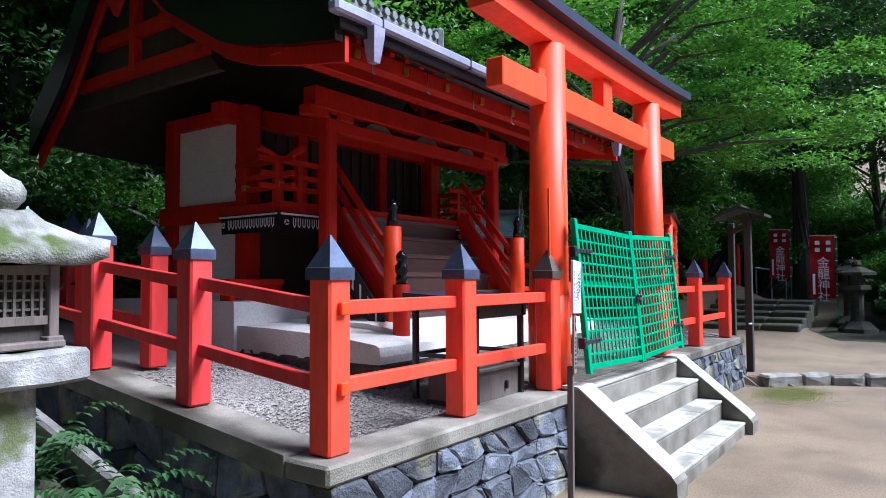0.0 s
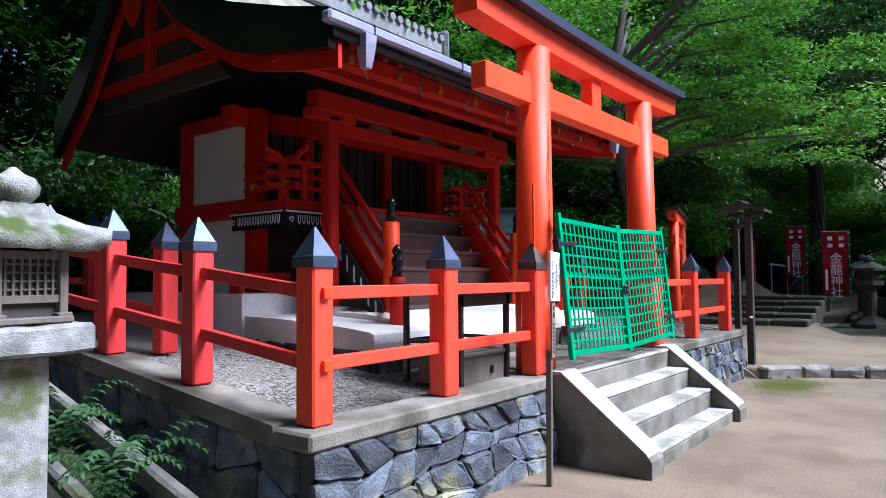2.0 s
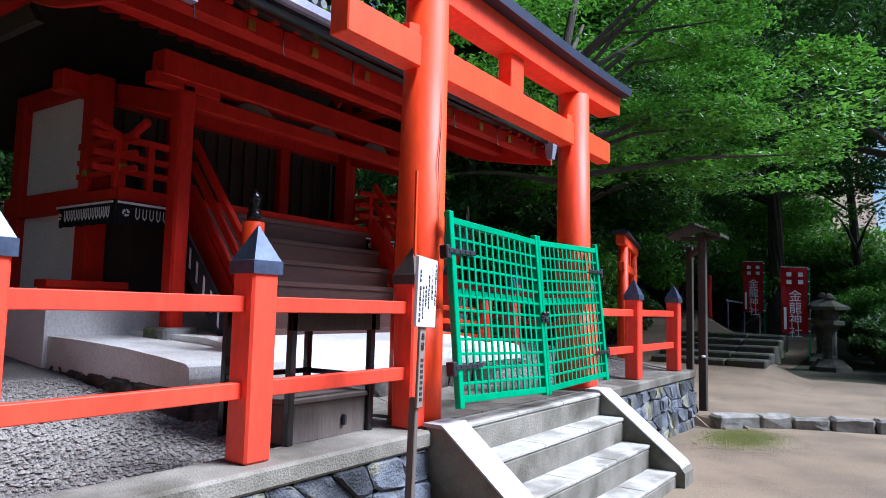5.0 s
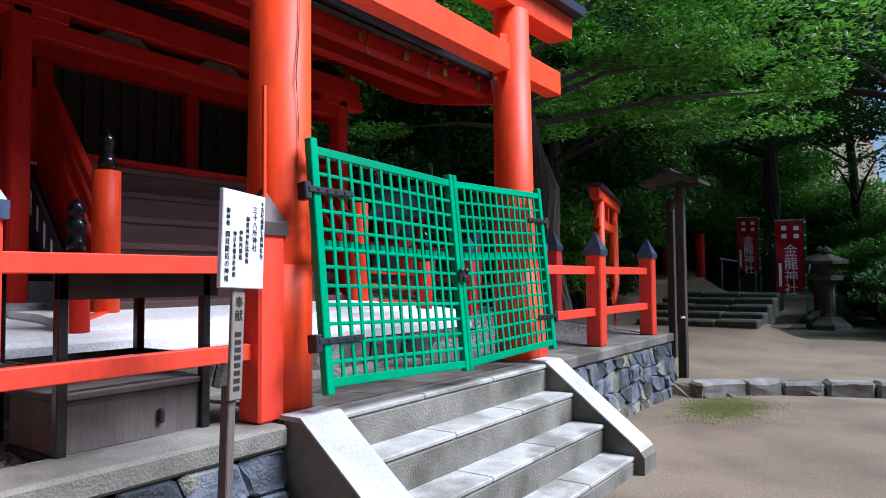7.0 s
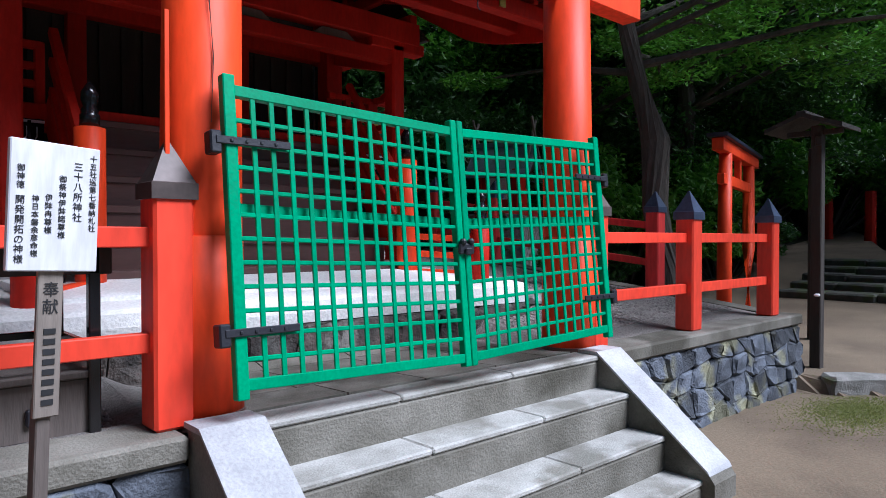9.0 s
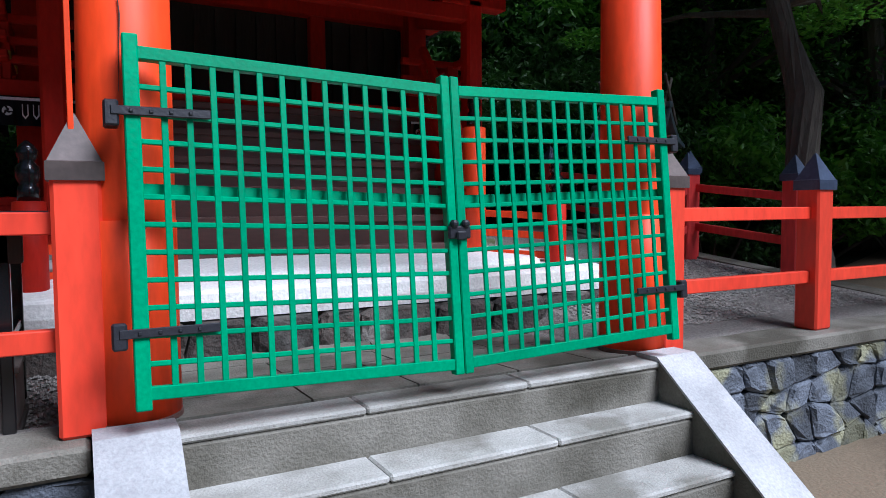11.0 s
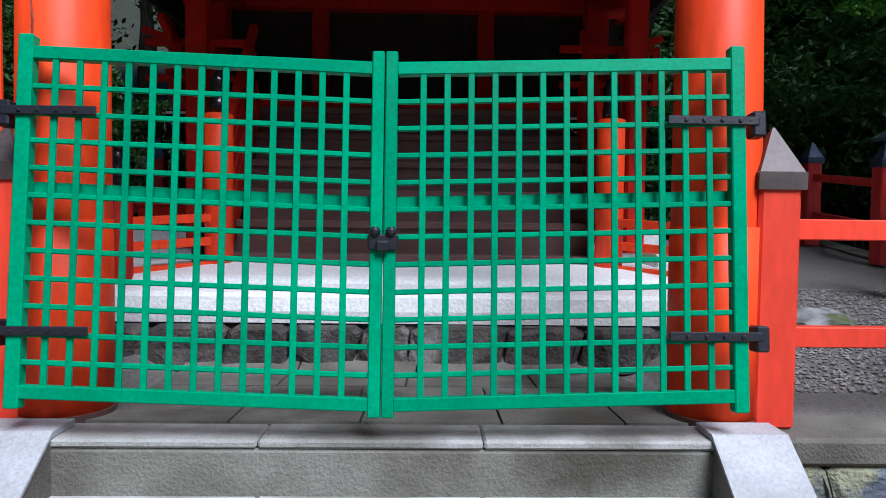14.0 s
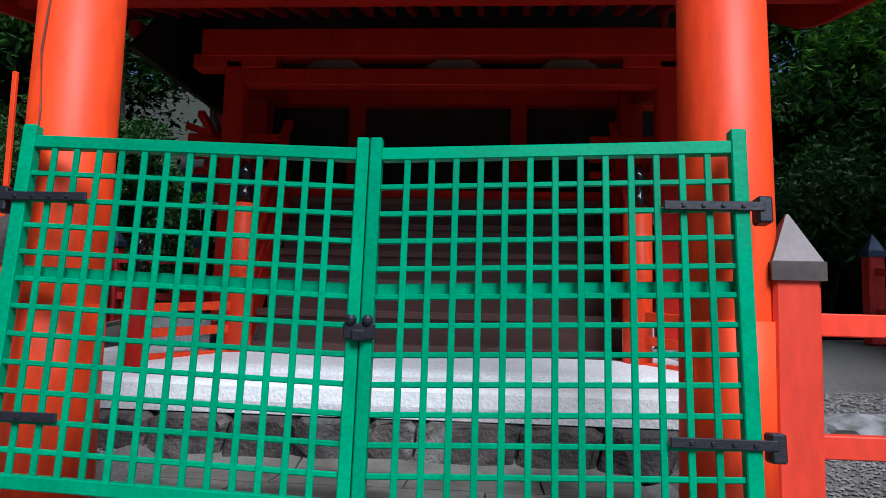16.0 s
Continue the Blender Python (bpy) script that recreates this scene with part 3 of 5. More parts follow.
def build_roof(parent):
    """Concave bark roof: a thick shell swept from gable to gable."""
    ox, oy, oz = CX, 3.0, 1.0
    ys = list(np.linspace(0.9, 5.6, 40))
    x0, x1 = 0.95, 6.22
    n = 20
    rows_t, rows_b = [], []
    for i in range(n + 1):
        u = -1 + 2 * i / n
        x = (x0 + x1) / 2 + u * (x1 - x0) / 2
        lift = 0.09 * abs(u) ** 3
        rows_t.append([(x - ox, y - oy, roof_z(y) + lift - oz) for y in ys])
        rows_b.append([(x - ox, y - oy, roof_z(y) + lift - (0.13 + 0.12 * min(1, max(0, (y - 0.9) / 1.0))) - oz) for y in ys])
    m = len(ys)

    def sheet(rows, name, material):
        v = [p for r in rows for p in r]
        f = [(i * m + j, (i + 1) * m + j, (i + 1) * m + j + 1, i * m + j + 1) for i in range(n) for j in range(m - 1)]
        return from_lists(name, v, f, material, parent, True)
    sheet(rows_t, "roof", BARK)
    # Boarding is dark wood so its colour holds the shade under the roof.
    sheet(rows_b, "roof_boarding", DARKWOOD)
    for a, b, nm in ((rows_t[0], rows_b[0], "verge"), (rows_t[-1], rows_b[-1], "verge")):
        s = -0.02 if a is rows_t[0] else 0.02
        bm = bmesh.new()
        up = [bm.verts.new((p[0] + s, p[1], p[2] + 0.02)) for p in a]
        dn = [bm.verts.new((p[0] + s, p[1], p[2] - 0.16)) for p in b]
        ui = [bm.verts.new((p[0] - 3 * s, p[1], p[2] + 0.02)) for p in a]
        di = [bm.verts.new((p[0] - 3 * s, p[1], p[2] - 0.16)) for p in b]
        for k in range(m - 1):
            for q, r in ((up, dn), (ui, di), (up, ui), (dn, di)):
                bm.faces.new((q[k], q[k + 1], r[k + 1], r[k]))
        for k in (0, m - 1):
            bm.faces.new((up[k], ui[k], di[k], dn[k]))
        bmesh.ops.recalc_face_normals(bm, faces=bm.faces[:])
        part(nm, bm, LACQUER, parent, "thick black roof edge")
        # red barge board below the verge
        bm = bmesh.new()
        off = -4 * s
        up = [bm.verts.new((p[0] + off, p[1], p[2] - 0.10)) for p in b]
        dn = [bm.verts.new((p[0] + off, p[1], p[2] - 0.29)) for p in b]
        ui = [bm.verts.new((p[0] + off - 2 * s, p[1], p[2] - 0.10)) for p in b]
        di = [bm.verts.new((p[0] + off - 2 * s, p[1], p[2] - 0.29)) for p in b]
        for k in range(m - 1):
            for q, r in ((up, dn), (ui, di), (dn, di), (up, ui)):
                bm.faces.new((q[k], q[k + 1], r[k + 1], r[k]))
        for k in (0, m - 1):
            bm.faces.new((up[k], ui[k], di[k], dn[k]))
        bmesh.ops.recalc_face_normals(bm, faces=bm.faces[:])
        part("barge_board", bm, OLD_RED, parent)
    bm = box(x0 - ox, x1 - ox, 0.86 - oy, 0.93 - oy, 3.30 - oz, 3.47 - oz, 0.01)
    part("fascia", bm, LACQUER, parent)
    g = part("gutter", box(x0 - 0.1 - ox, x1 - ox, 0.80 - oy, 0.90 - oy, 3.385 - oz, 3.475 - oz, 0.02), COPPER, parent, "blue-grey metal gutter")
    for x in (1.33, 2.5, 3.6, 4.8):
        part("gutter_joint", box(x - 0.006 - ox, x + 0.006 - ox, 0.795 - oy, 0.905 - oy, 3.38 - oz, 3.48 - oz, 0.0), NAVY, g)
    for x in (1.28, 6.0):
        part("outlet", lathe([(0.045, 3.13 - oz), (0.06, 3.2 - oz), (0.08, 3.32 - oz), (0.085, 3.39 - oz)], 4, cx=x - ox, cy=0.85 - oy, turn=math.pi / 4), COPPER, g, "blue-grey downpipe funnel")
    for x in (1.4, 2.1, 2.8, 3.5, 4.2, 5.0):
        h = part("lamp_hook", tube([(x - ox, 0.98 - oy, 3.3 - oz), (x - ox, 0.975 - oy, 3.12 - oz), (x - ox, 0.95 - oy, 3.09 - oz)], [0.005, 0.005, 0.005], 6), BLACK, parent, "thin iron lantern hook")
    # tiled ridge
    rid = part("ridge", box(x0 + 0.1 - ox, x1 - 0.1 - ox, 3.80 - oy, 4.0 - oy, 5.1 - oz, 5.34 - oz, 0.03), TILE, parent, "grey tiled ridge")
    for k in range(30):
        x = x0 + 0.2 + k * (x1 - x0 - 0.4) / 29
        part("ridge_tile", tube([(x - ox, 3.76 - oy, 5.36 - oz), (x - ox, 4.04 - oy, 5.36 - oz)], [0.06, 0.06], 8), TILE, rid)
    for x in (x0 + 0.08, x1 - 0.08):
        part("ridge_end", box(x - 0.06 - ox, x + 0.06 - ox, 3.72 - oy, 4.08 - oy, 5.0 - oz, 5.52 - oz, 0.05), TILE, rid)
    # gable infill, its dark tone standing for the shade inside the gable
    for x in (1.25, 5.93):
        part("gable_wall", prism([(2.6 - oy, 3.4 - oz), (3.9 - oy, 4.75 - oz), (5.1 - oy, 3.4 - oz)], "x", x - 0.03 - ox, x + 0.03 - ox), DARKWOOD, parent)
        for y0, z0, y1, z1 in ((2.75, 3.62, 5.0, 3.62), (3.2, 4.0, 4.6, 4.0), (3.9, 3.6, 3.9, 4.6)):
            part("gable_beam", beam((x - 0.06 - ox, y0 - oy, z0 - oz), (x - 0.06 - ox, y1 - oy, z1 - oz), 0.09, 0.12), OLD_RED, parent)
        part("pendant", prism([(3.9 - oy, 4.1 - oz), (4.06 - oy, 4.3 - oz), (4.0 - oy, 4.55 - oz), (3.8 - oy, 4.55 - oz), (3.74 - oy, 4.3 - oz)], "x", x - 0.3 - ox, x - 0.25 - ox), OLD_RED, parent)


build_roof(shrine)


def build_stairs():
    ob = thing("stairs", CX, 1.9, 1.0, "brown wooden shrine stairs with red sloping handrails", "stairs")
    ox, oy, oz = 3.75, 1.9, 1.0
    ob.location.x = ox
    for i in range(6):
        z1 = 1.20 + i * 0.208
        y0 = 1.82 + i * 0.155
        part("tread", box(-1.17, 1.17, y0 - oy, y0 + 0.22 - oy, z1 - 0.05 - oz, z1 - oz, 0.006), BROWN, ob)
        part("riser", box(-1.16, 1.16, y0 + 0.02 - oy, y0 + 0.05 - oy, z1 - 0.215 - oz, z1 - 0.05 - oz, 0), BROWN, ob)
    for s in (-1, 1):
        x = s * 1.2
        part("stringer", beam((x, 1.78 - oy, 1.16 - oz), (x, 2.66 - oy, 2.30 - oz), 0.06, 0.2), OLD_RED, ob)
        for dz in (0.30, 0.50, 0.70):
            part("handrail", beam((x, 1.80 - oy, 1.14 + dz - oz), (x, 2.58 - oy, 2.10 + dz - oz), 0.055, 0.055), OLD_RED, ob)
        p = part("newel_post", lathe([(0.085, 1.05 - oz), (0.085, 2.045 - oz), (0.07, 2.05 - oz)], 20, cx=x, cy=1.745 - oy), VERMILION, ob)
        p.data.shade_smooth()
        prof = [(r, z + 0.05) for r, z in ((0.055, 2.0), (0.055, 2.07), (0.045, 2.08), (0.05, 2.10), (0.035, 2.12), (0.05, 2.16), (0.05, 2.20), (0.03, 2.235), (0.008, 2.27))]
        part("finial", lathe([(r, z - oz) for r, z in prof], 16, cx=x, cy=1.745 - oy), LACQUER, p, "black lacquer onion finial").data.shade_smooth()
        xb = s * 1.61
        p = part("bollard", lathe([(0.075, 0.95 - oz), (0.075, 1.495 - oz), (0.06, 1.50 - oz)], 20, cx=xb, cy=1.30 - oy), OLD_RED, ob)
        p.data.shade_smooth()
        prof = [(0.05, 1.435), (0.05, 1.50), (0.038, 1.515), (0.055, 1.55), (0.055, 1.60), (0.032, 1.625), (0.045, 1.65), (0.05, 1.68), (0.03, 1.71), (0.008, 1.73)]
        part("finial", lathe([(r, z + 0.065 - oz) for r, z in prof], 16, cx=xb, cy=1.30 - oy), LACQUER, p, "black lacquer onion finial").data.shade_smooth()
        for za, zb in ((1.42, 1.39), (1.28, 1.25), (1.13, 1.11)):
            part("low_rail", beam((x, 1.72 - oy, za - oz), (xb, 1.32 - oy, zb - oz), 0.045, 0.05), VERMILION, ob)


build_stairs()


def build_plinth():
    ob = thing("plinth", 3.6, 1.02, 0.8, "pale stone plinth with a rough stone front under the shrine", "plinth")
    rough_slab = bmesh.new()
    pts = [(1.02, 0.888), (1.01, 0.95), (1.02, 1.02), (1.06, 1.04), (1.3, 1.065), (1.75, 1.10), (2.3, 1.122), (2.744, 1.13), (2.744, 0.888)]
    part("slab", prism([(y - 1.02, z - 0.8) for y, z in pts], "x", -2.07, 2.02, rough_slab), SLAB, ob, "pale worn stone slab, brightened for glaring sunlight")
    part("core", box(-2.02, 1.97, 0.03, 2.2, -0.3, 0.086), MORTAR, ob)
    pts = [(1.30, 1.0), (1.30, 1.088), (1.34, 1.102), (1.75, 1.15), (2.3, 1.158), (2.74, 1.16), (2.74, 1.0)]
    # Landing borrows the plaster white to stand for blown-out sunlight.
    part("landing", prism([(y - 1.02, z - 0.8) for y, z in pts], "x", -1.45, 1.62), WHITE, ob, "landing below the stairs, whitened for glaring sunlight")
    mound = bmesh.new()
    pr = [(2.745, 0.9), (2.75, 1.335), (2.765, 1.345), (4.95, 1.345), (5.0, 1.33), (5.0, 0.9)]
    prism([(y - 1.02, z - 0.8) for y, z in pr], "x", -2.10, 2.02, mound)
    slab = ob.children[0].data
    edit = bmesh.new()
    edit.from_mesh(slab)
    for cut in range(1, 20):
        at_x = -2.07 + 4.09 * cut / 20
        bmesh.ops.bisect_plane(edit, geom=edit.verts[:] + edit.edges[:] + edit.faces[:], plane_co=(at_x, 0, 0), plane_no=(1, 0, 0))
    for v in edit.verts:
        edge = 1.0 if v.co.y < 0.1 or abs(v.co.x) > 2.0 else 0.3
        v.co += Vector((noise.noise(v.co * 3.1), noise.noise(v.co * 3.1 + Vector((6, 0, 0))), 0.5 * noise.noise(v.co * 4 + Vector((0, 6, 0))))) * 0.05 * edge
    edit.to_mesh(slab)
    edit.free()
    part("mound", mound, WHITE, ob, "white plaster base mound")


build_plinth()


# ---- things on the terrace ----
def build_table():
    ob = thing("offering_table", 1.66, 0.34, floor_z(1.68, 0.5), "black-framed offering table with a dark grey top", "table")
    ox, oy, oz = 1.68, 0.5, floor_z(1.68, 0.5)

    def loc(x, y, z):
        return (x - ox, y - oy, z - oz)
    bm = prism([(0.22 - oy, 1.375 - oz), (0.22 - oy, 1.41 - oz), (0.86 - oy, 1.45 - oz), (0.86 - oy, 1.415 - oz)], "x", 1.44 - ox, 2.26 - ox)
    part("top", bm, NAVY, ob, "dark metal-clad top")
    part("apron", box(1.5 - ox, 2.2 - ox, 0.26 - oy, 0.29 - oy, 1.27 - oz, 1.385 - oz, 0.004), DARKWOOD, ob)
    for x, y, z in ((1.52, 0.28, 1.395), (2.14, 0.28, 1.395), (1.52, 0.8, 1.43), (2.14, 0.8, 1.43)):
        part("leg", box(x - 0.02 - ox, x + 0.02 - ox, y - 0.02 - oy, y + 0.02 - oy, floor_z(x, y) - oz - 0.01, z - oz - 0.02, 0.004), LACQUER, ob)
    for y in (0.28, 0.8):
        part("stretcher", box(1.52 - ox, 2.14 - ox, y - 0.014 - oy, y + 0.014 - oy, 0.985 - oz, 1.015 - oz, 0.003), LACQUER, ob)
    for x in (1.52, 2.14):
        part("stretcher", box(x - 0.013 - ox, x + 0.013 - ox, 0.3 - oy, 0.78 - oy, 0.985 - oz, 1.015 - oz, 0.003), LACQUER, ob)
    c = thing("offering_box", 1.82, 0.33, floor_z(1.68, 0.5) - 0.005, "grey-brown wooden offering box on the gravel under the table", "box")
    bd = part("body", box(-0.32, 0.32, -0.2, 0.2, 0.03, 0.235, 0.006), GREYWOOD, c)
    part("lid", box(-0.335, 0.335, -0.215, 0.215, 0.236, 0.262, 0.004), GREYWOOD, c)
    part("plinth", box(-0.33, 0.33, -0.21, 0.21, 0.0, 0.03, 0.003), DARKWOOD, c)
    part("lock", box(0.08, 0.105, -0.225, -0.2, 0.09, 0.15, 0.006), BLACK, bd)


build_table()


def curtain(name, x0, y0, x1, y1, ztop, h, label):
    """A short black curtain with white teardrop prints and round marks, hung from a rope line."""
    ob = thing(name, x0, y0, ztop, label, "curtain", "veranda curtains")
    d = Vector((x1 - x0, y1 - y0, 0))
    w = d.length
    ob.matrix_world = Matrix.Translation((x0, y0, ztop)) @ Matrix.Rotation(math.atan2(d.y, d.x), 4, "Z")
    bm = bmesh.new()
    n = 24
    top = [bm.verts.new((w * i / n, 0.008 * math.sin(i * 1.3), 0)) for i in range(n + 1)]
    bot = [bm.verts.new((w * i / n, 0.016 * math.sin(i * 1.3 + 0.4), -h)) for i in range(n + 1)]
    for i in range(n):
        bm.faces.new((top[i], top[i + 1], bot[i + 1], bot[i]))
    bmesh.ops.solidify(bm, geom=bm.faces[:], thickness=0.006)
    part("cloth", bm, CLOTH, ob)
    part("hem", box(0, w, -0.026, -0.02, -0.03, -0.012, 0), CLOTHWHITE, ob, "dotted white upper edge")
    k = max(2, int((w - 0.18) / 0.052))
    for i in range(k):
        x = 0.15 + i * (w - 0.17) / k
        pts = [(x, -0.055), (x + 0.006, -0.055), (x + 0.006, -0.12), (x + 0.018, -0.135), (x + 0.030, -0.12), (x + 0.030, -0.055), (x + 0.036, -0.055), (x + 0.036, -0.125), (x + 0.018, -0.15), (x, -0.125)]
        part("print", prism(pts, "y", -0.029, -0.024), CLOTHWHITE, ob)
    for x in (0.07,):
        for a in range(3):
            r = 0.03
            pts = []
            for j in range(7):
                t = 2 * math.pi * a / 3 + j * 0.27
                pts.append((x + r * math.cos(t), -0.1 + r * math.sin(t)))
            for j in range(6, -1, -1):
                t = 2 * math.pi * a / 3 + j * 0.27
                q = r * (0.25 + 0.55 * j / 7)
                pts.append((x + q * math.cos(t), -0.1 + q * math.sin(t)))
            part("print", prism(pts, "y", -0.029, -0.024), CLOTHWHITE, ob)


curtain("curtain", 1.905, 2.61, 2.50, 2.61, 2.20, 0.19, "black curtain with white prints under the veranda edge")
curtain("curtain", 1.90, 3.5, 1.90, 2.61, 2.20, 0.19, "black curtain with white prints along the veranda side")
curtain("curtain", 4.84, 2.61, 5.38, 2.61, 2.20, 0.19, "black curtain with white prints beside the stairs")


def stair_curtain():
    """The curtain that hangs down along the stair rail."""
    ob = thing("curtain", 2.40, 2.1, 1.2, "black curtain with white bars hung along the stair rail", "curtain", "veranda curtains")
    pts = [(-0.38, -0.25), (-0.38, 0.02), (0.45, 0.98), (0.45, 0.62)]
    part("cloth", prism(pts, "x", -0.01, 0.01), CLOTH, ob)
    for k in range(7):
        y = -0.3 + k * 0.1
        z = 0.02 + (y + 0.38) * 1.157
        part("print", prism([(y, z - 0.22), (y, z - 0.06), (y + 0.02, z - 0.04), (y + 0.02, z - 0.2)], "x", -0.016, -0.011), CLOTHWHITE, ob)


stair_curtain()

# low red bench beside the hall and small items
bench = thing("low_bench", 1.88, 2.98, 1.345, "low red wooden bench on the white plaster base", "bench")
part("seat", box(-0.33, 0.33, -0.1, 0.1, 0.15, 0.21, 0.006), OLD_RED, bench)
part("apron", box(-0.31, 0.31, -0.085, -0.055, 0.06, 0.15, 0.004), OLD_RED, bench)
for x in (-0.28, 0.28):
    part("leg", box(x - 0.03, x + 0.03, -0.08, 0.08, 0, 0.15, 0.004), OLD_RED, bench)

# stub fence inside the terrace
fence("fence", [(0.52, 2.42, deck(2.42) - 0.07), (0.50, 3.4, deck(3.4) - 0.07)], "short faded red fence behind the side fence", True, group="terrace fence")

fence("fence", [(7.1, 1.93, 0.78), (7.77, 2.27, deck(2.3) - 0.02)], "short faded red fence inside the terrace by the far side", True, group="terrace fence")

rock = thing("stone_block", 6.0, 1.35, deck(1.35) - 0.01, "low pale rough stone block on the gravel", "stone")
bm = bmesh.new()
bmesh.ops.create_icosphere(bm, subdivisions=3, radius=1)
for v in bm.verts:
    v.co = Vector((v.co.x * 0.26, v.co.y * 0.18, max(v.co.z, -0.3) * 0.09 + 0.03)) * (1 + 0.2 * noise.noise(v.co * 2.1))
part("block", bm, GRANITE, rock)


# ---- stone lantern beside the terrace ----
def lantern_roof(half, z0, rise, name="roof"):
    """Four-sided lantern roof with a lifted, thick rim."""
    bm = bmesh.new()
    n = 12
    rows = []
    prof = [(1.0, 0.0), (1.0, 0.30), (0.72, 0.52), (0.42, 0.82), (0.30, 1.0)]
    for f, h in prof:
        ring = []
        for k in range(4 * n):
            side, u = divmod(k, n)
            u = -1 + 2 * u / n
            x, y = ((u, -1), (1, u), (-u, 1), (-1, -u))[side]
            lift = 0.16 * abs(u) ** 3 * (f ** 2)
            p = Vector((x * half * f, y * half * f, z0 + rise * (h + lift)))
            p += Vector((noise.noise(p * 18), noise.noise(p * 18 + Vector((4, 0, 0))), noise.noise(p * 18 + Vector((0, 4, 0))))) * 0.012
            ring.append(bm.verts.new(p))
        rows.append(ring)
    m = 4 * n
    for a, b in zip(rows, rows[1:]):
        for k in range(m):
            bm.faces.new((a[k], a[(k + 1) % m], b[(k + 1) % m], b[k]))
    bm.faces.new(rows[0][::-1])
    bm.faces.new(rows[-1])
    return bm


def stone_lantern(x, y, z, scale=1.0, label="", lattice=True, rz=0):
    ob = thing("stone_lantern", x, y, z, label, "stone lantern", "stone lanterns", rz=rz)

    def rough(b, amount=0.008, cuts=5):
        bmesh.ops.subdivide_edges(b, edges=b.edges[:], cuts=cuts, use_grid_fill=True)
        for v in b.verts:
            v.co += Vector((noise.noise(v.co * 9), noise.noise(v.co * 9 + Vector((5, 0, 0))), noise.noise(v.co * 9 + Vector((0, 7, 0))))) * amount
        return b
    part("base", rough(box(-0.2, 0.2, -0.2, 0.2, -0.1, 0.12, 0.02), cuts=3), GRANITE, ob)
    part("shaft", rough(box(-0.105, 0.105, -0.105, 0.105, 0.12, 1.16, 0.015)), GRANITE, ob)
    part("platform", rough(box(-0.225, 0.225, -0.225, 0.225, 1.16, 1.28, 0.015)), GRANITE, ob, "lichen-covered stone platform")
    part("sill", box(-0.165, 0.165, -0.165, 0.165, 1.284, 1.31, 0.005), GREYWOOD, ob)
    for sx in (-1, 1):
        for sy in (-1, 1):
            part("foot", box(sx * 0.13 - 0.03, sx * 0.13 + 0.03, sy * 0.13 - 0.03, sy * 0.13 + 0.03, 1.281, 1.325, 0.004), GREYWOOD, ob)
            part("corner_post", box(sx * 0.13 - 0.018, sx * 0.13 + 0.018, sy * 0.13 - 0.018, sy * 0.13 + 0.018, 1.31, 1.575, 0.003), GREYWOOD, ob)
    part("inner_box", box(-0.115, 0.115, -0.115, 0.115, 1.31, 1.57, 0), DARKWOOD, ob)
    for s in (-1, 1):
        for zz in (1.385, 1.56):
            part("rail", box(-0.13, 0.13, s * 0.128 - 0.012, s * 0.128 + 0.012, zz - 0.02, zz + 0.012, 0.002), GREYWOOD, ob)
            part("rail", box(s * 0.128 - 0.012, s * 0.128 + 0.012, -0.13, 0.13, zz - 0.02, zz + 0.012, 0.002), GREYWOOD, ob)
        for k in range(7):
            u = -0.093 + k * 0.031
            part("lattice_bar", box(u - 0.005, u + 0.005, s * 0.124 - 0.006, s * 0.124 + 0.006, 1.39, 1.55, 0), GREYWOOD, ob)
            part("lattice_bar", box(s * 0.124 - 0.006, s * 0.124 + 0.006, u - 0.005, u + 0.005, 1.39, 1.55, 0), GREYWOOD, ob)
        for k in range(4):
            zz = 1.42 + k * 0.033
            part("lattice_bar", box(-0.11, 0.11, s * 0.122 - 0.004, s * 0.122 + 0.004, zz - 0.004, zz + 0.004, 0), GREYWOOD, ob)
            part("lattice_bar", box(s * 0.122 - 0.004, s * 0.122 + 0.004, -0.11, 0.11, zz - 0.004, zz + 0.004, 0), GREYWOOD, ob)
    part("roof", lantern_roof(0.262, 1.575, 0.19), MOSS, ob, "thick stone roof with green moss").data.shade_smooth()
    prof = [(0.065, 1.74), (0.055, 1.765), (0.072, 1.78), (0.095, 1.81), (0.098, 1.84), (0.08, 1.872), (0.045, 1.886), (0.028, 1.90), (0.012, 1.915)]
    part("finial", lathe(prof, 16), MOSS, ob, "rounded mossy stone finial").data.shade_smooth()
    return ob


stone_lantern(-1.41, 0.22, 0.03, rz=9, label="weathered stone lantern with mossy roof and wooden lattice box")


def far_lantern(x, y, z, label):
    ob = thing("stone_lantern", x, y, z, label, "stone lantern", "stone lanterns", rz=20)
    part("base", lathe([(0.55, -0.2), (0.5, 0.1), (0.36, 0.22), (0.3, 0.3)], 6), SHADESTONE, ob)
    part("shaft", lathe([(0.2, 0.3), (0.17, 0.4), (0.17, 1.02), (0.2, 1.1)], 12), SHADESTONE, ob)
    part("platform", lathe([(0.2, 1.1), (0.36, 1.2), (0.36, 1.3), (0.24, 1.32)], 6), SHADESTONE, ob)
    part("fire_box", lathe([(0.22, 1.32), (0.22, 1.6)], 6), SHADESTONE, ob)
    part("roof", lathe([(0.5, 1.6), (0.5, 1.68), (0.3, 1.76), (0.14, 1.84)], 6), SHADESTONE, ob)
    part("finial", lathe([(0.1, 1.84), (0.14, 1.9), (0.1, 1.98), (0.02, 2.04)], 10), SHADESTONE, ob)
    ob.scale = (0.84, 0.84, 0.84)
    return ob


far_lantern(16.4, -0.95, land(16.4, -0.95), "grey stone lantern beside the path")
far_lantern(17.6, -0.7, land(17.6, -0.7), "stone lantern behind another lantern, forest shade in its colour")


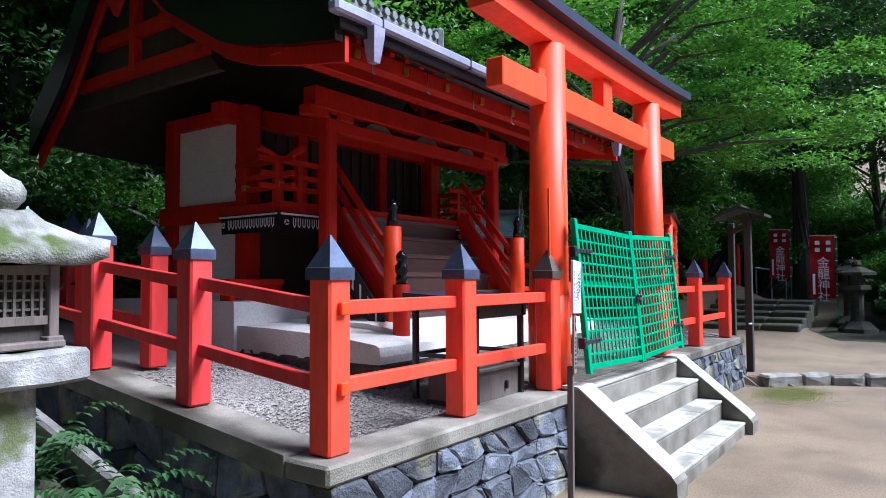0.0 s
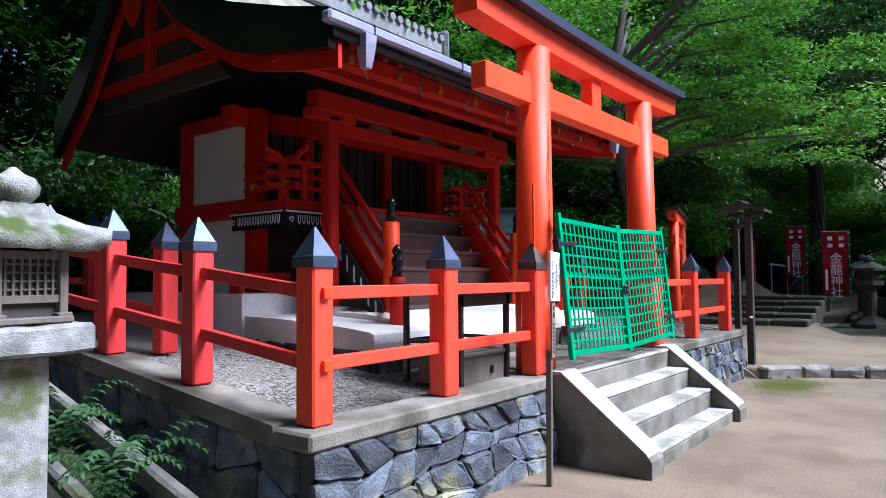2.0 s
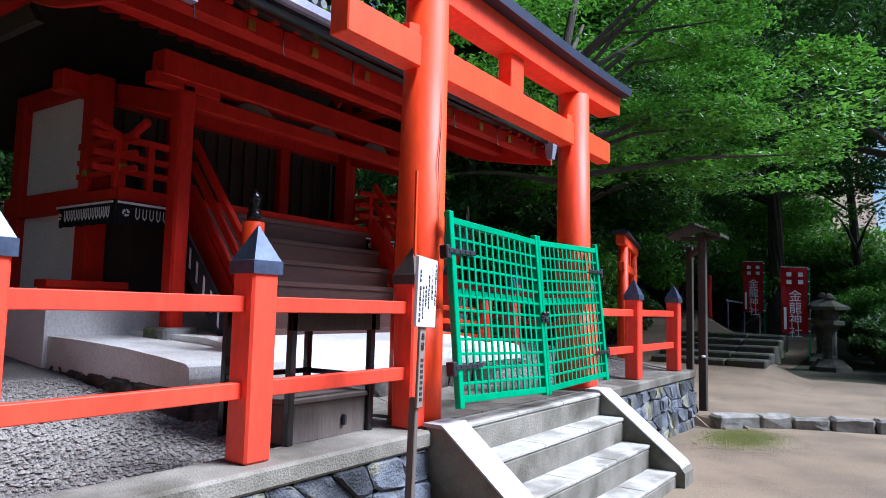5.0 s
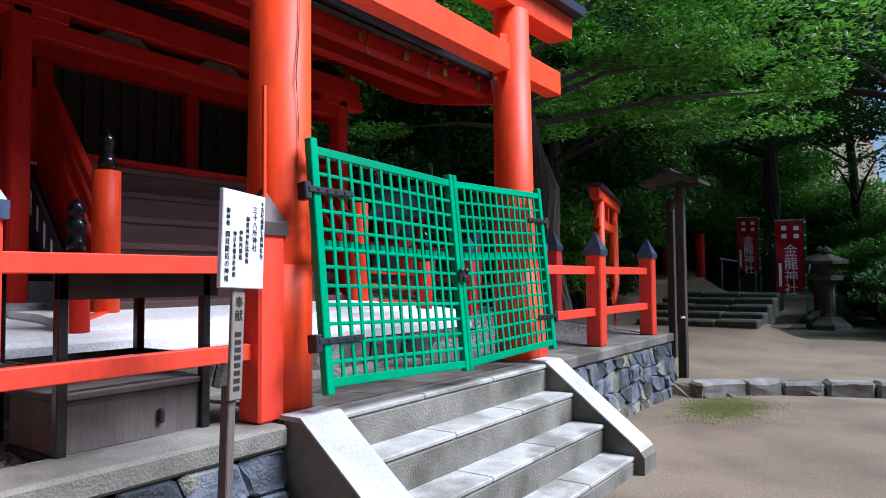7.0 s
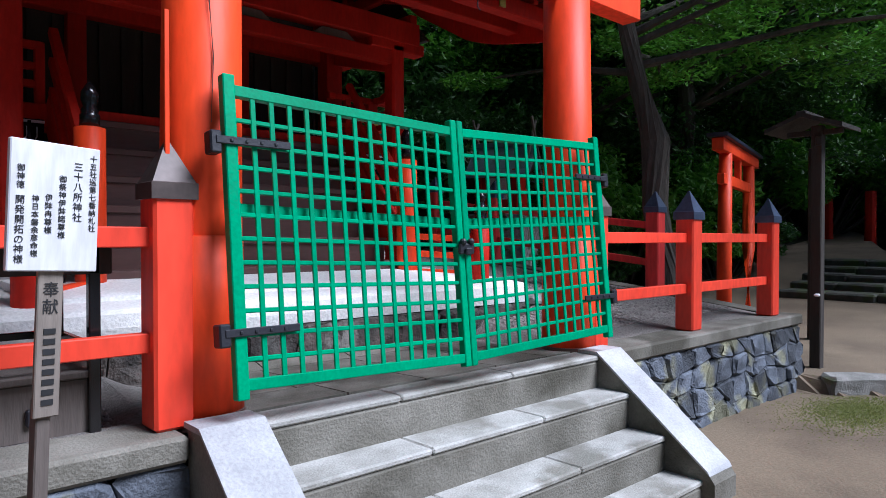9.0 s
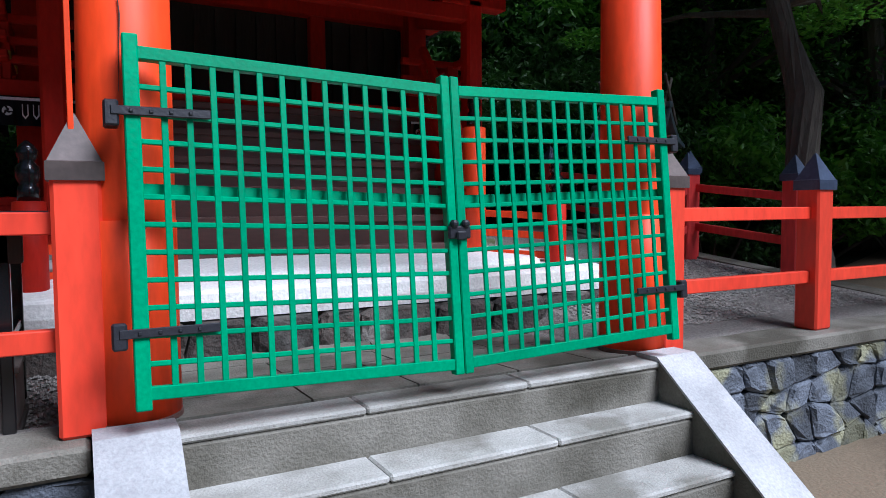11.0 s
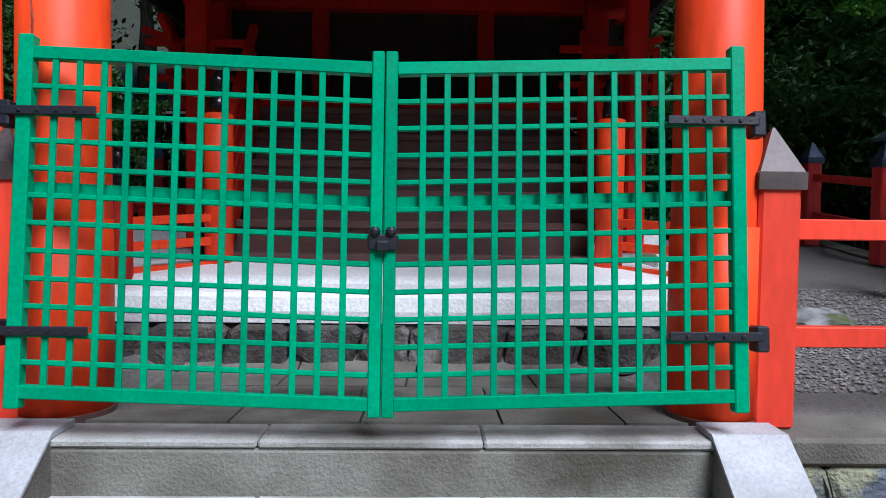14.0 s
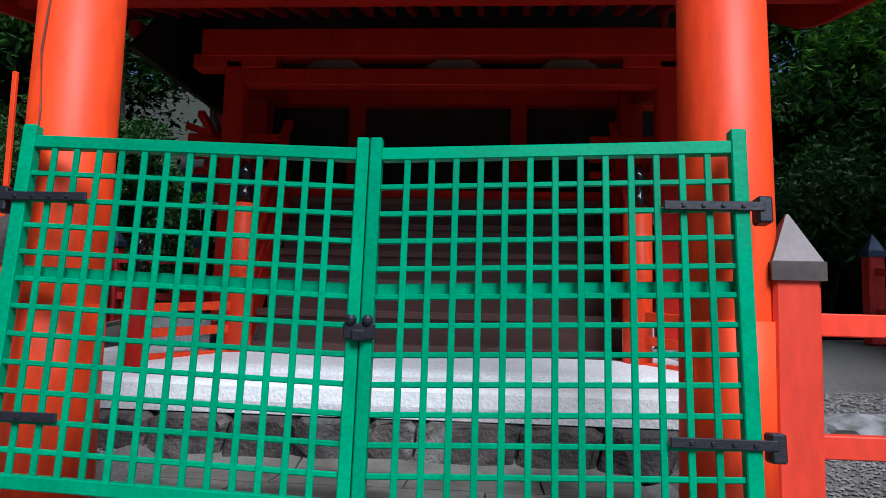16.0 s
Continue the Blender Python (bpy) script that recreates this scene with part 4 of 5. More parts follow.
# ---- notice sign ----
def writing(name, text, size, m, material, parent, space=1.0):
    """Upright line of characters as a thin mesh, set by the built-in font."""
    cu = bpy.data.curves.new("text", "FONT")
    cu.body = "\n".join(text)
    cu.size, cu.space_line, cu.align_x, cu.extrude = size, space, "CENTER", 0.0008
    ob = bpy.data.objects.new("text", cu)
    scene.collection.objects.link(ob)
    dg = bpy.context.evaluated_depsgraph_get()
    me = bpy.data.meshes.new_from_object(ob.evaluated_get(dg))
    bpy.data.objects.remove(ob)
    bpy.data.curves.remove(cu)
    me.materials.clear()
    me.materials.append(material)
    o = new(name, me)
    o.parent = parent
    o.matrix_basis = m
    return o


def build_sign():
    ob = thing("notice_sign", 1.89, -0.53, 0, "pale wooden notice board with black brush writing on a post", "sign")
    ob.matrix_world = pose(1.797, -0.456, -0.025, 0, 2.5, 12.8)
    part("post", box(-0.02, 0.02, 0.0, 0.04, -0.2, 0.98, 0.004), GREYWOOD, ob)
    pl = part("plaque", box(-0.034, 0.034, -0.014, 0.002, 0.93, 1.345, 0.003), PLAQUE, ob, "narrow weathered wooden plaque")
    bd = part("board", box(-0.122, 0.118, -0.03, -0.01, 1.335, 1.69, 0.003), SIGN, ob, "pale painted board")
    up = Matrix.Rotation(radians(90), 4, "X")

    def put(text, x, z, size, parent, y=-0.0315, space=1.06):
        writing("writing", text, size, Matrix.Translation((x, y, z)) @ up, INK, parent, space)
    put("十五社巡第七番納札社", 0.098, 1.652, 0.021, bd)
    put("三十八所神社", 0.056, 1.622, 0.027, bd)
    put("御祭神伊弉諾尊様", 0.014, 1.585, 0.021, bd)
    put("伊弉冉尊様", -0.022, 1.53, 0.021, bd)
    put("神日本磐余彦命様", -0.056, 1.525, 0.020, bd)
    put("御神徳", -0.095, 1.604, 0.021, bd)
    put("開発開拓の神様", -0.095, 1.518, 0.025, bd)
    put("奉献", 0.0, 1.268, 0.045, pl, -0.0155)
    for k in range(8):
        z = 1.17 - k * 0.028
        part("writing_bar", box(-0.016, 0.016, -0.0165, -0.0142, z - 0.010, z + 0.006, 0), INK, pl)


build_sign()


# ---- beyond the terrace ----
def build_post():
    ob = thing("roofed_notice_post", 8.55, -0.1, land(8.55, -0.1), "tall dark wooden post frame with a small bark roof", "post")
    z0 = land(8.55, -0.1)
    for x, y, h in ((0.0, -0.08, 2.36), (1.75, 0.55, 2.36)):
        part("post", box(x - 0.05, x + 0.05, y - 0.05, y + 0.05, -0.2, h, 0.008), DARKWOOD, ob)
    part("crossbar", beam((-0.15, -0.134, 2.2), (1.9, 0.604, 2.2), 0.05, 0.08), DARKWOOD, ob)
    part("bracket", box(-0.03, 0.03, -0.3, 0.2, 2.27, 2.32, 0.005), DARKWOOD, ob)
    part("ring", lathe([(0.015, 0.7), (0.028, 0.71), (0.028, 0.72), (0.015, 0.73)], 12, cx=-0.06, cy=-0.1), CLOTHWHITE, ob, "small pale ring")
    # Roof boards take the dark wood so the colour holds their shade.
    part("roof", prism([(-0.36, 2.34), (0.0, 2.47), (0.34, 2.34), (0.34, 2.30), (0.0, 2.43), (-0.36, 2.30)], "x", -0.24, 0.30), DARKWOOD, ob, "bark board roof with shade in its dark colour")
    part("roof_ridge", box(-0.22, 0.28, -0.04, 0.05, 2.46, 2.49, 0.005), DARKWOOD, ob)


build_post()


def small_torii():
    x, y = 11.29, 1.82
    z = land(x, y)
    ob = thing("torii_gate", x, y, z, "red wooden torii gate in front of a side shrine", "torii", rz=14.5)
    h = 2.74 - z
    for s in (-1, 1):
        part("pillar", tube([(s * 0.98, 0, -0.3), (s * 0.98, 0, 1.0), (s * 0.94, 0, h - 0.2)], [0.1, 0.095, 0.085], 20), VERMILION, ob, smooth=True)
    part("tie_beam", box(-1.25, 1.25, -0.045, 0.045, h - 0.62, h - 0.48, 0.006), VERMILION, ob)
    part("strut", box(-0.07, 0.07, -0.04, 0.04, h - 0.48, h - 0.2, 0.004), VERMILION, ob)
    part("lintel", box(-1.46, 1.46, -0.075, 0.075, h - 0.2, h - 0.04, 0.008), VERMILION, ob)
    part("roof", box(-1.52, 1.52, -0.13, 0.13, h - 0.036, h + 0.02, 0.008), NAVY, ob, "dark blue metal roof board")


small_torii()


def side_shrine():
    """Small shrine with a blue-grey roof and crossed finials at both ends."""
    x, y = 9.5, 4.8
    z = deck(4.5) + 0.45
    ob = thing("side_shrine", x, y, z, "small dark red shrine with a blue-grey roof and crossed finials", "shrine", rz=-66)
    part("base", box(-0.55, 0.55, -0.55, 0.55, -1.2, 0.18, 0.02), GRANITE, ob)
    part("body", box(-0.36, 0.36, -0.34, 0.34, 0.18, 1.05, 0.01), OLD_RED, ob)
    part("panel", box(-0.2, 0.2, -0.36, -0.342, 0.45, 0.85, 0.002), WALLWHITE, ob, "white panel")
    pts = [(-0.75, 0.88), (-0.45, 1.0), (-0.15, 1.28), (0, 1.5), (0.15, 1.28), (0.45, 1.0), (0.75, 0.88), (0.75, 0.83), (0.4, 0.92), (0.12, 1.18), (0, 1.38), (-0.12, 1.18), (-0.4, 0.92), (-0.75, 0.83)]
    part("roof", prism(pts, "x", -0.62, 0.62), ROOFBLUE, ob, "curved blue-grey metal roof")
    part("ridge", box(-0.64, 0.64, -0.06, 0.06, 1.46, 1.56, 0.01), ROOFBLUE, ob)
    for sx in (-0.58, 0.58):
        for k in (-1, 1):
            part("finial", beam((sx + k * 0.03, k * 0.32, 1.2), (sx + k * 0.03, -k * 0.24, 1.98), 0.03, 0.07), GREYWOOD, ob, "crossed pale finial board")
    for k in (-1, 1):
        part("door_post", box(k * 0.36 - 0.05, k * 0.36 + 0.05, -0.5, -0.4, 0.18, 1.0, 0.006), OLD_RED, ob)


side_shrine()
bpy.data.objects["side_shrine"].scale = (0.84, 0.84, 0.84)


def banner(x, y, z, h, label, lean=0.0):
    """Upright red banner on a thin pole with loops, white characters."""
    ob = thing("banner", x, y, z, label, "banner", "red banners", rz=-64)
    w = 0.6
    part("pole", lathe([(0.014, -0.4), (0.013, h + 0.62)], 8, cx=w / 2 + 0.03), GREEN, ob, "thin green pole")
    part("crossbar", box(-w / 2, w / 2 + 0.04, -0.008, 0.008, h + 0.565, h + 0.58, 0), CLOTHWHITE, ob)
    bm = bmesh.new()
    n, m = 6, 14
    vs = [[bm.verts.new((-w / 2 + w * i / n, 0.03 * math.sin(j * 0.7 + i * 0.5) * (1 - 0.5 * i / n), 0.55 + h * j / m)) for i in range(n + 1)] for j in range(m + 1)]
    for j in range(m):
        for i in range(n):
            bm.faces.new((vs[j][i], vs[j][i + 1], vs[j + 1][i + 1], vs[j + 1][i]))
    bmesh.ops.solidify(bm, geom=bm.faces[:], thickness=0.004)
    c = part("cloth", bm, FLAG, ob, "red cloth with white characters")
    up = Matrix.Rotation(radians(90), 4, "X")
    top = 0.55 + h
    writing("writing", "金龍神社", 0.30, Matrix.Translation((0.0, -0.045, top - 0.78)) @ up, CLOTHWHITE, c, 0.95)
    for k, xx in enumerate((-0.13, 0.13)):
        for zz in (0.16, 0.34):
            part("print", box(xx - 0.055, xx + 0.055, -0.046, -0.040, top - zz - 0.05, top - zz + 0.05, 0.01), CLOTHWHITE, c)
    part("print", box(-0.26, -0.20, -0.046, -0.040, top - h + 0.1, top - h + 0.62, 0.005), CLOTHWHITE, c)
    for k in range(6):
        zz = 0.6 + k * h / 5.3
        part("loop", box(w / 2 - 0.005, w / 2 + 0.05, -0.012, 0.012, zz, zz + 0.03, 0.002), CLOTHWHITE, ob)


banner(17.2, -0.16, 0.45, 1.57, "red cloth banner with white characters beside the path")
banner(22.0, 1.62, 0.95, 1.57, "red cloth banner hanging in the shade of the trees")
banner(29.0, 4.55, 1.32, 1.57, "red cloth banner far up the path")

gate_post = thing("red_pillar", 21.0, 2.75, 1.0, "plain red pillar of a gate up the path", "pillar")
part("shaft", lathe([(0.14, -0.3), (0.13, 1.6)], 12), OLD_RED, gate_post)
gate_post = thing("red_pillar", 21.5, 3.9, 1.05, "plain red pillar of a gate up the path", "pillar")
part("shaft", lathe([(0.14, -0.3), (0.13, 1.4)], 12), OLD_RED, gate_post)
hand = thing("handrail", 21.0, 2.2, 1.1, "thin steel handrail beside the path", "handrail")
part("bar", tube([(0, 0, 0.75), (2.2, -0.6, 0.62)], [0.025, 0.025], 8), COPPER, hand)
for k in (0.1, 1.1, 2.1):
    part("post", tube([(k, -0.27 * k, -0.3), (k, -0.27 * k, 0.74 - 0.06 * k)], [0.02, 0.02], 8), COPPER, hand)


def path_steps():
    ob = thing("path_steps", label="low stone steps on the path, forest shade in their colour", category="steps", kind="structure")
    for k in range(5):
        x = 13.35 + k * 0.55
        z = 0.42 + (k + 1) * 0.115
        for j in range(3):
            y0 = -0.15 + j * 0.74
            part("stone", box(x + random.uniform(-0.03, 0.03), x + 0.7, y0 + 0.006, y0 + 0.734, z - 0.4, z + random.uniform(-0.015, 0.015), 0.03), SHADESTONE, ob)


path_steps()


def kerb_line():
    ob = thing("kerb", label="row of rough low kerb stones across the dirt", category="kerb", kind="structure")
    y = -0.42
    while y > -7.5:
        ln = random.uniform(0.3, 0.52)
        x0, x1 = kerb_x(y), kerb_x(y - ln)
        p, q = Vector((x0, y - 0.01, 0.055)), Vector((x1, y - ln + 0.015, 0.055))
        b = beam(p, q, 0.20, 0.20 + random.uniform(-0.02, 0.03), 0.03)
        bmesh.ops.subdivide_edges(b, edges=b.edges[:], cuts=1, use_grid_fill=True)
        for v in b.verts:
            v.co += Vector((noise.noise(v.co * 5), noise.noise(v.co * 5 + Vector((3, 0, 0))), noise.noise(v.co * 6 + Vector((0, 9, 0))))) * 0.035
        part("stone", b, KERB, ob)
        y -= ln
    ob2 = thing("edging", label="stone edging strips of a drain beside the terrace", category="edging", kind="structure")
    part("strip", beam((-0.42, -0.6, -0.02), (-0.42, 3.0, 0.86), 0.09, 0.14, 0.02), KERB, ob2)
    part("strip", beam((-0.80, 0.1, 0.06), (-0.80, 3.2, 0.92), 0.09, 0.14, 0.02), KERB, ob2)


kerb_line()


# ---- plants ----
def leaves(centres, radii, count, size, flat=0.5, seed=1):
    """Folded four-sided leaves scattered in soft clumps: points and faces."""
    rng = np.random.default_rng(seed)
    c = np.asarray(centres)
    idx = rng.integers(0, len(c), count)
    d = rng.normal(size=(count, 3))
    d /= np.linalg.norm(d, axis=1)[:, None]
    d *= (rng.random(count) ** 0.45)[:, None]
    pos = c[idx] + d * np.asarray(radii)[idx]
    nrm = rng.normal(size=(count, 3)) * np.array([flat, flat, 0.35]) + np.array([0, 0, 0.8])
    nrm /= np.linalg.norm(nrm, axis=1)[:, None]
    t = np.cross(nrm, rng.normal(size=(count, 3)))
    t /= np.linalg.norm(t, axis=1)[:, None]
    b = np.cross(nrm, t)
    s = (size * rng.uniform(0.6, 1.3, count))[:, None]
    v = np.stack([pos - t * s, pos + b * s * 0.42 - nrm * s * 0.15, pos + t * s, pos - b * s * 0.42 - nrm * s * 0.15], 1).reshape(-1, 3)
    f = np.arange(count * 4).reshape(-1, 4)
    return v.tolist(), f.tolist()


def tree(name, x, y, z, h, crown0, spread, count, size, material, label, seed, trunk_r=0.18, clumps=70, bend=0.4):
    rng = random.Random(seed)
    ob = thing(name, x, y, z, label, "tree", "forest trees")
    pts = [(bend * math.sin(k * 0.7 + seed) * k / 8, bend * math.cos(k * 0.9 + seed) * k / 8, -0.4 + (h + 0.4) * k / 8) for k in range(9)]
    bm = tube(pts, [trunk_r * (1.25 if k == 0 else 1 - 0.1 * k) for k in range(9)], 10)
    cs, rs = [], []
    for k in range(clumps):
        f = rng.random()
        zz = crown0 + (h * 1.08 - crown0) * f
        rad = spread * (1 - 0.75 * f ** 1.6) * math.sqrt(rng.random())
        a = rng.uniform(0, 2 * math.pi)
        base = pts[min(8, max(1, int(8 * zz / h)))]
        c = (base[0] + rad * math.cos(a), base[1] + rad * math.sin(a), zz)
        cs.append(c)
        r = rng.uniform(0.45, 0.95) * spread / 3.2
        rs.append((r * 1.35, r * 1.35, r * 0.55))
        if k % 4 == 0:
            mid = ((base[0] + c[0]) / 2, (base[1] + c[1]) / 2, zz - 0.35)
            tube([(base[0], base[1], max(0.5, zz - 1.0)), mid, (c[0], c[1], zz)], [trunk_r * 0.3, trunk_r * 0.2, 0.02], 6, bm)
    part("trunk", bm, TRUNK, ob)
    v, f = leaves(cs, rs, count, size, seed=seed)
    from_lists("crown", v, f, material, ob)
    return ob


def forest():
    """Four grown trees, then copies through the wood, plus an unseen row against low sky."""
    kinds = [
        tree("tree", -3.5, 9.0, land(-3.5, 9.0), 12, 2.2, 3.6, 30000, 0.085, LEAF_DARK, "tall dark evergreen tree in dense forest shade", 3, 0.22, 90),
        tree("tree", 12.6, 6.2, land(12.6, 6.2), 13, 3.0, 3.8, 30000, 0.085, LEAF, "tall leafy green forest tree", 8, 0.2, 90),
        tree("tree", 18.5, -2.6, land(18.5, -2.6), 15, 4.5, 3.6, 26000, 0.10, LEAF_DARK, "tall forest tree with a dark straight trunk", 14, 0.33, 80, 0.2),
        tree("tree", 5.0, 8.5, land(5.0, 8.5), 9, 1.4, 3.2, 30000, 0.078, LEAF_DARK, "dense evergreen tree behind the shrine", 21, 0.18, 80),
    ]
    rng = random.Random(5)
    spots = []
    # Last row stands unseen behind the view, added to block low sky light.
    for n, xr, yr, tall in ((24, (-12, 28), (7.5, 16), 1.1), (11, (-16, -6.0), (-6, 9), 1.1), (10, (13.5, 34), (4.6, 9), 1.0), (3, (30, 44), (-12, -5.0), 1.1), (6, (31, 46), (1.5, 10), 1.2), (9, (-14, 16), (-28, -18), 1.0)):
        tries = 0
        made = 0
        while made < n and tries < 400:
            tries += 1
            x, y = rng.uniform(*xr), rng.uniform(*yr)
            if all(math.hypot(x - a, y - b) > 1.9 for a, b in spots):
                spots.append((x, y))
                made += 1
                # keep the open ground at the start of the path clear of branches
                px = x - 5.5 if -11 < x < -4 and -9 < y < 3 else x
                o = copy_thing(kinds[1] if x > 24 else rng.choice(kinds), pose(px, y, land(px, y), 0, 0, rng.uniform(0, 360)))
                k = rng.uniform(0.85, 1.2) * tall
                o.scale = (k, k, k)


shrubs_far = []
forest()
for a, (x, y, k) in enumerate(((14.9, 4.6, 1.1), (25.0, -6.6, 1.0), (29.5, 4.2, 1.2), (25.2, 1.4, 1.0), (26.5, -0.9, 0.95))):
    o = copy_thing(bpy.data.objects["tree.002" if a % 2 else "tree.001"], pose(x, y, land(x, y), 0, 0, 70 * a))
    o.scale = (k, k, k)
for a, (x, y, k) in enumerate(((25, 6.0, 2.2), (27.5, -1.8, 1.3), (29, 1.0, 1.8), (31, 4.0, 2.2), (23.5, -2.8, 1.3), (20.5, 5.8, 2.1), (17.0, 5.2, 1.7), (30, -5, 1.6), (13.2, 5.0, 1.4), (26.5, 3.4, 1.6), (33, -2.5, 1.8), (23.0, 4.6, 1.7))):
    shrubs_far.append((x, y, k))


def maple():
    """Old crooked maple by the terrace with flat layered sprays of leaves."""
    x, y, z = 8.6, 1.55, 0.55
    ob = thing("maple_tree", x, y, z, "old crooked maple with layered bright green leaves", "tree", "forest trees")
    pts = [(0.05, -0.1, -0.4), (0, -0.1, 0.4), (-0.08, 0.0, 1.2), (0.06, 0.08, 2.0), (-0.1, 0.2, 2.6), (-0.25, 0.3, 3.4), (-0.1, 0.35, 4.6), (0.3, 0.3, 6.0)]
    bm = tube(pts, [0.22, 0.17, 0.15, 0.17, 0.11, 0.10, 0.08, 0.04], 12)
    rng = random.Random(4)
    cs, rs = [], []
    for k in range(80):
        f = rng.random()
        a = rng.uniform(-1.9, 2.4)
        r = rng.uniform(0.8, 4.6)
        c = (r * math.cos(a) * 0.95 + 0.6, r * math.sin(a) * 0.8, 3.0 + 3.4 * f + 0.05 * r)
        cs.append(c)
        q = rng.uniform(0.5, 1.05)
        rs.append((q, q, 0.12))
        if k % 3 == 0:
            tube([(-0.1, 0.3, 2.8 + 2.0 * f), (c[0] * 0.5, c[1] * 0.5, c[2] - 0.1), c], [0.05, 0.03, 0.01], 6, bm)
    part("trunk", bm, TRUNK, ob)
    v, f = leaves(cs, rs, 36000, 0.06, 0.3, 9)
    from_lists("crown", v, f, LEAF, ob)


maple()


def shrub(x, y, z, r, h, count, size, material, label, seed):
    rng = random.Random(seed)
    ob = thing("shrub", x, y, z, label, "shrub", "shrubs")
    cs, rs, bm = [], [], bmesh.new()
    for k in range(26):
        a, q = rng.uniform(0, 6.28), r * math.sqrt(rng.random())
        c = (q * math.cos(a), q * math.sin(a), h * (0.25 + 0.7 * rng.random() * (1 - 0.4 * q / r)))
        cs.append(c)
        w = r * rng.uniform(0.22, 0.4)
        rs.append((w, w, w * 0.6))
        tube([(0.1 * math.cos(a), 0.1 * math.sin(a), -0.2), (c[0] * 0.6, c[1] * 0.6, c[2] * 0.5), c], [0.03, 0.02, 0.006], 5, bm)
    part("stem", bm, TRUNK, ob)
    v, f = leaves(cs, rs, count, size, 0.8, seed)
    from_lists("foliage", v, f, material, ob)
    return ob


shrub(0.6, 6.6, land(0.6, 6.6), 1.6, 2.9, 20000, 0.05, LEAF_DARK, "glossy dark green shrub behind the terrace fence", 2)
shrub(2.6, 7.2, land(2.6, 7.2), 1.5, 3.2, 20000, 0.05, LEAF, "leafy green shrub behind the shrine", 12)
shrub(-1.6, 6.2, land(-1.6, 6.2), 1.5, 2.4, 18000, 0.05, LEAF_DARK, "dark green shrub behind the terrace", 22)
shrub(6.8, 7.0, land(6.8, 7.0), 1.4, 3.0, 18000, 0.05, LEAF_DARK, "dark green shrub beyond the shrine", 32)
shrub(11.2, 4.9, land(11.2, 4.9), 1.2, 2.0, 12000, 0.056, LEAF_DARK, "dark shrub in forest shade", 42)
shrub(17.6, -2.0, land(17.6, -2.0), 1.0, 1.5, 10000, 0.062, LEAF_DARK, "dark shrub behind the stone lanterns", 52)
shrub(15.6, -3.6, land(15.6, -3.6), 1.4, 1.8, 12000, 0.062, LEAF_DARK, "dark shrub beside the yard", 62)
shrub(14.5, 3.6, land(14.5, 3.6), 1.2, 1.8, 12000, 0.062, LEAF_DARK, "dark shrub on the slope above the path", 72)
far_shrub = shrub(19.5, -2.4, land(19.5, -2.4), 1.5, 2.2, 16000, 0.06, LEAF, "leafy undergrowth shrub in the forest", 82)
for x, y, k in shrubs_far:
    o = copy_thing(far_shrub, pose(x, y, land(x, y), 0, 0, 40 * x))
    o.scale = (k, k, k)
for x, y, k in ((8.6, 7.6, 1.3), (10.4, 7.2, 1.4), (12.2, 7.8, 1.5), (9.4, 9.6, 1.9), (11.6, 10.2, 2.0), (14.0, 9.4, 1.8), (7.4, 9.2, 1.6), (15.4, 7.4, 1.5)):
    o = copy_thing(bpy.data.objects["shrub"], pose(x, y, land(x, y), 0, 0, 53 * x))
    o.scale = (k, k, k)
shrub(-3.2, 2.8, land(-3.2, 2.8), 0.9, 1.2, 5000, 0.06, FERN, "green shrub beside the stone lantern", 92)


def fern(x, y, z, seed, label):
    """Arching fronds with paired leaflets."""
    rng = random.Random(seed)
    ob = thing("fern", x, y, z, label, "fern", "ferns")
    for k in range(11):
        a = k * 0.57 + rng.uniform(-0.2, 0.2)
        ln = rng.uniform(0.35, 0.55)
        vs, fs = [], []
        for j in range(12):
            u = (j + 1) / 12
            r = ln * u
            zz = 0.32 * math.sin(u * 2.2) * ln / 0.45
            p = Vector((r * math.cos(a), r * math.sin(a), zz))
            side = Vector((-math.sin(a), math.cos(a), 0))
            fw = Vector((math.cos(a), math.sin(a), -0.3))
            w = 0.11 * (1 - u * 0.75)
            for s in (-1, 1):
                i = len(vs)
                vs += [p, p + side * s * w * 0.5 + fw * 0.025, p + side * s * w + fw * 0.02 - Vector((0, 0, 0.02)), p + side * s * w * 0.5 - fw * 0.012]
                fs.append((i, i + 1, i + 2, i + 3))
        from_lists("frond", [tuple(v) for v in vs], fs, FERN, ob)


fern(-0.72, 0.75, 0.32, 1, "green fern growing from the drain beside the wall")
fern(-0.78, 1.35, 0.48, 2, "green fern growing from the drain beside the wall")


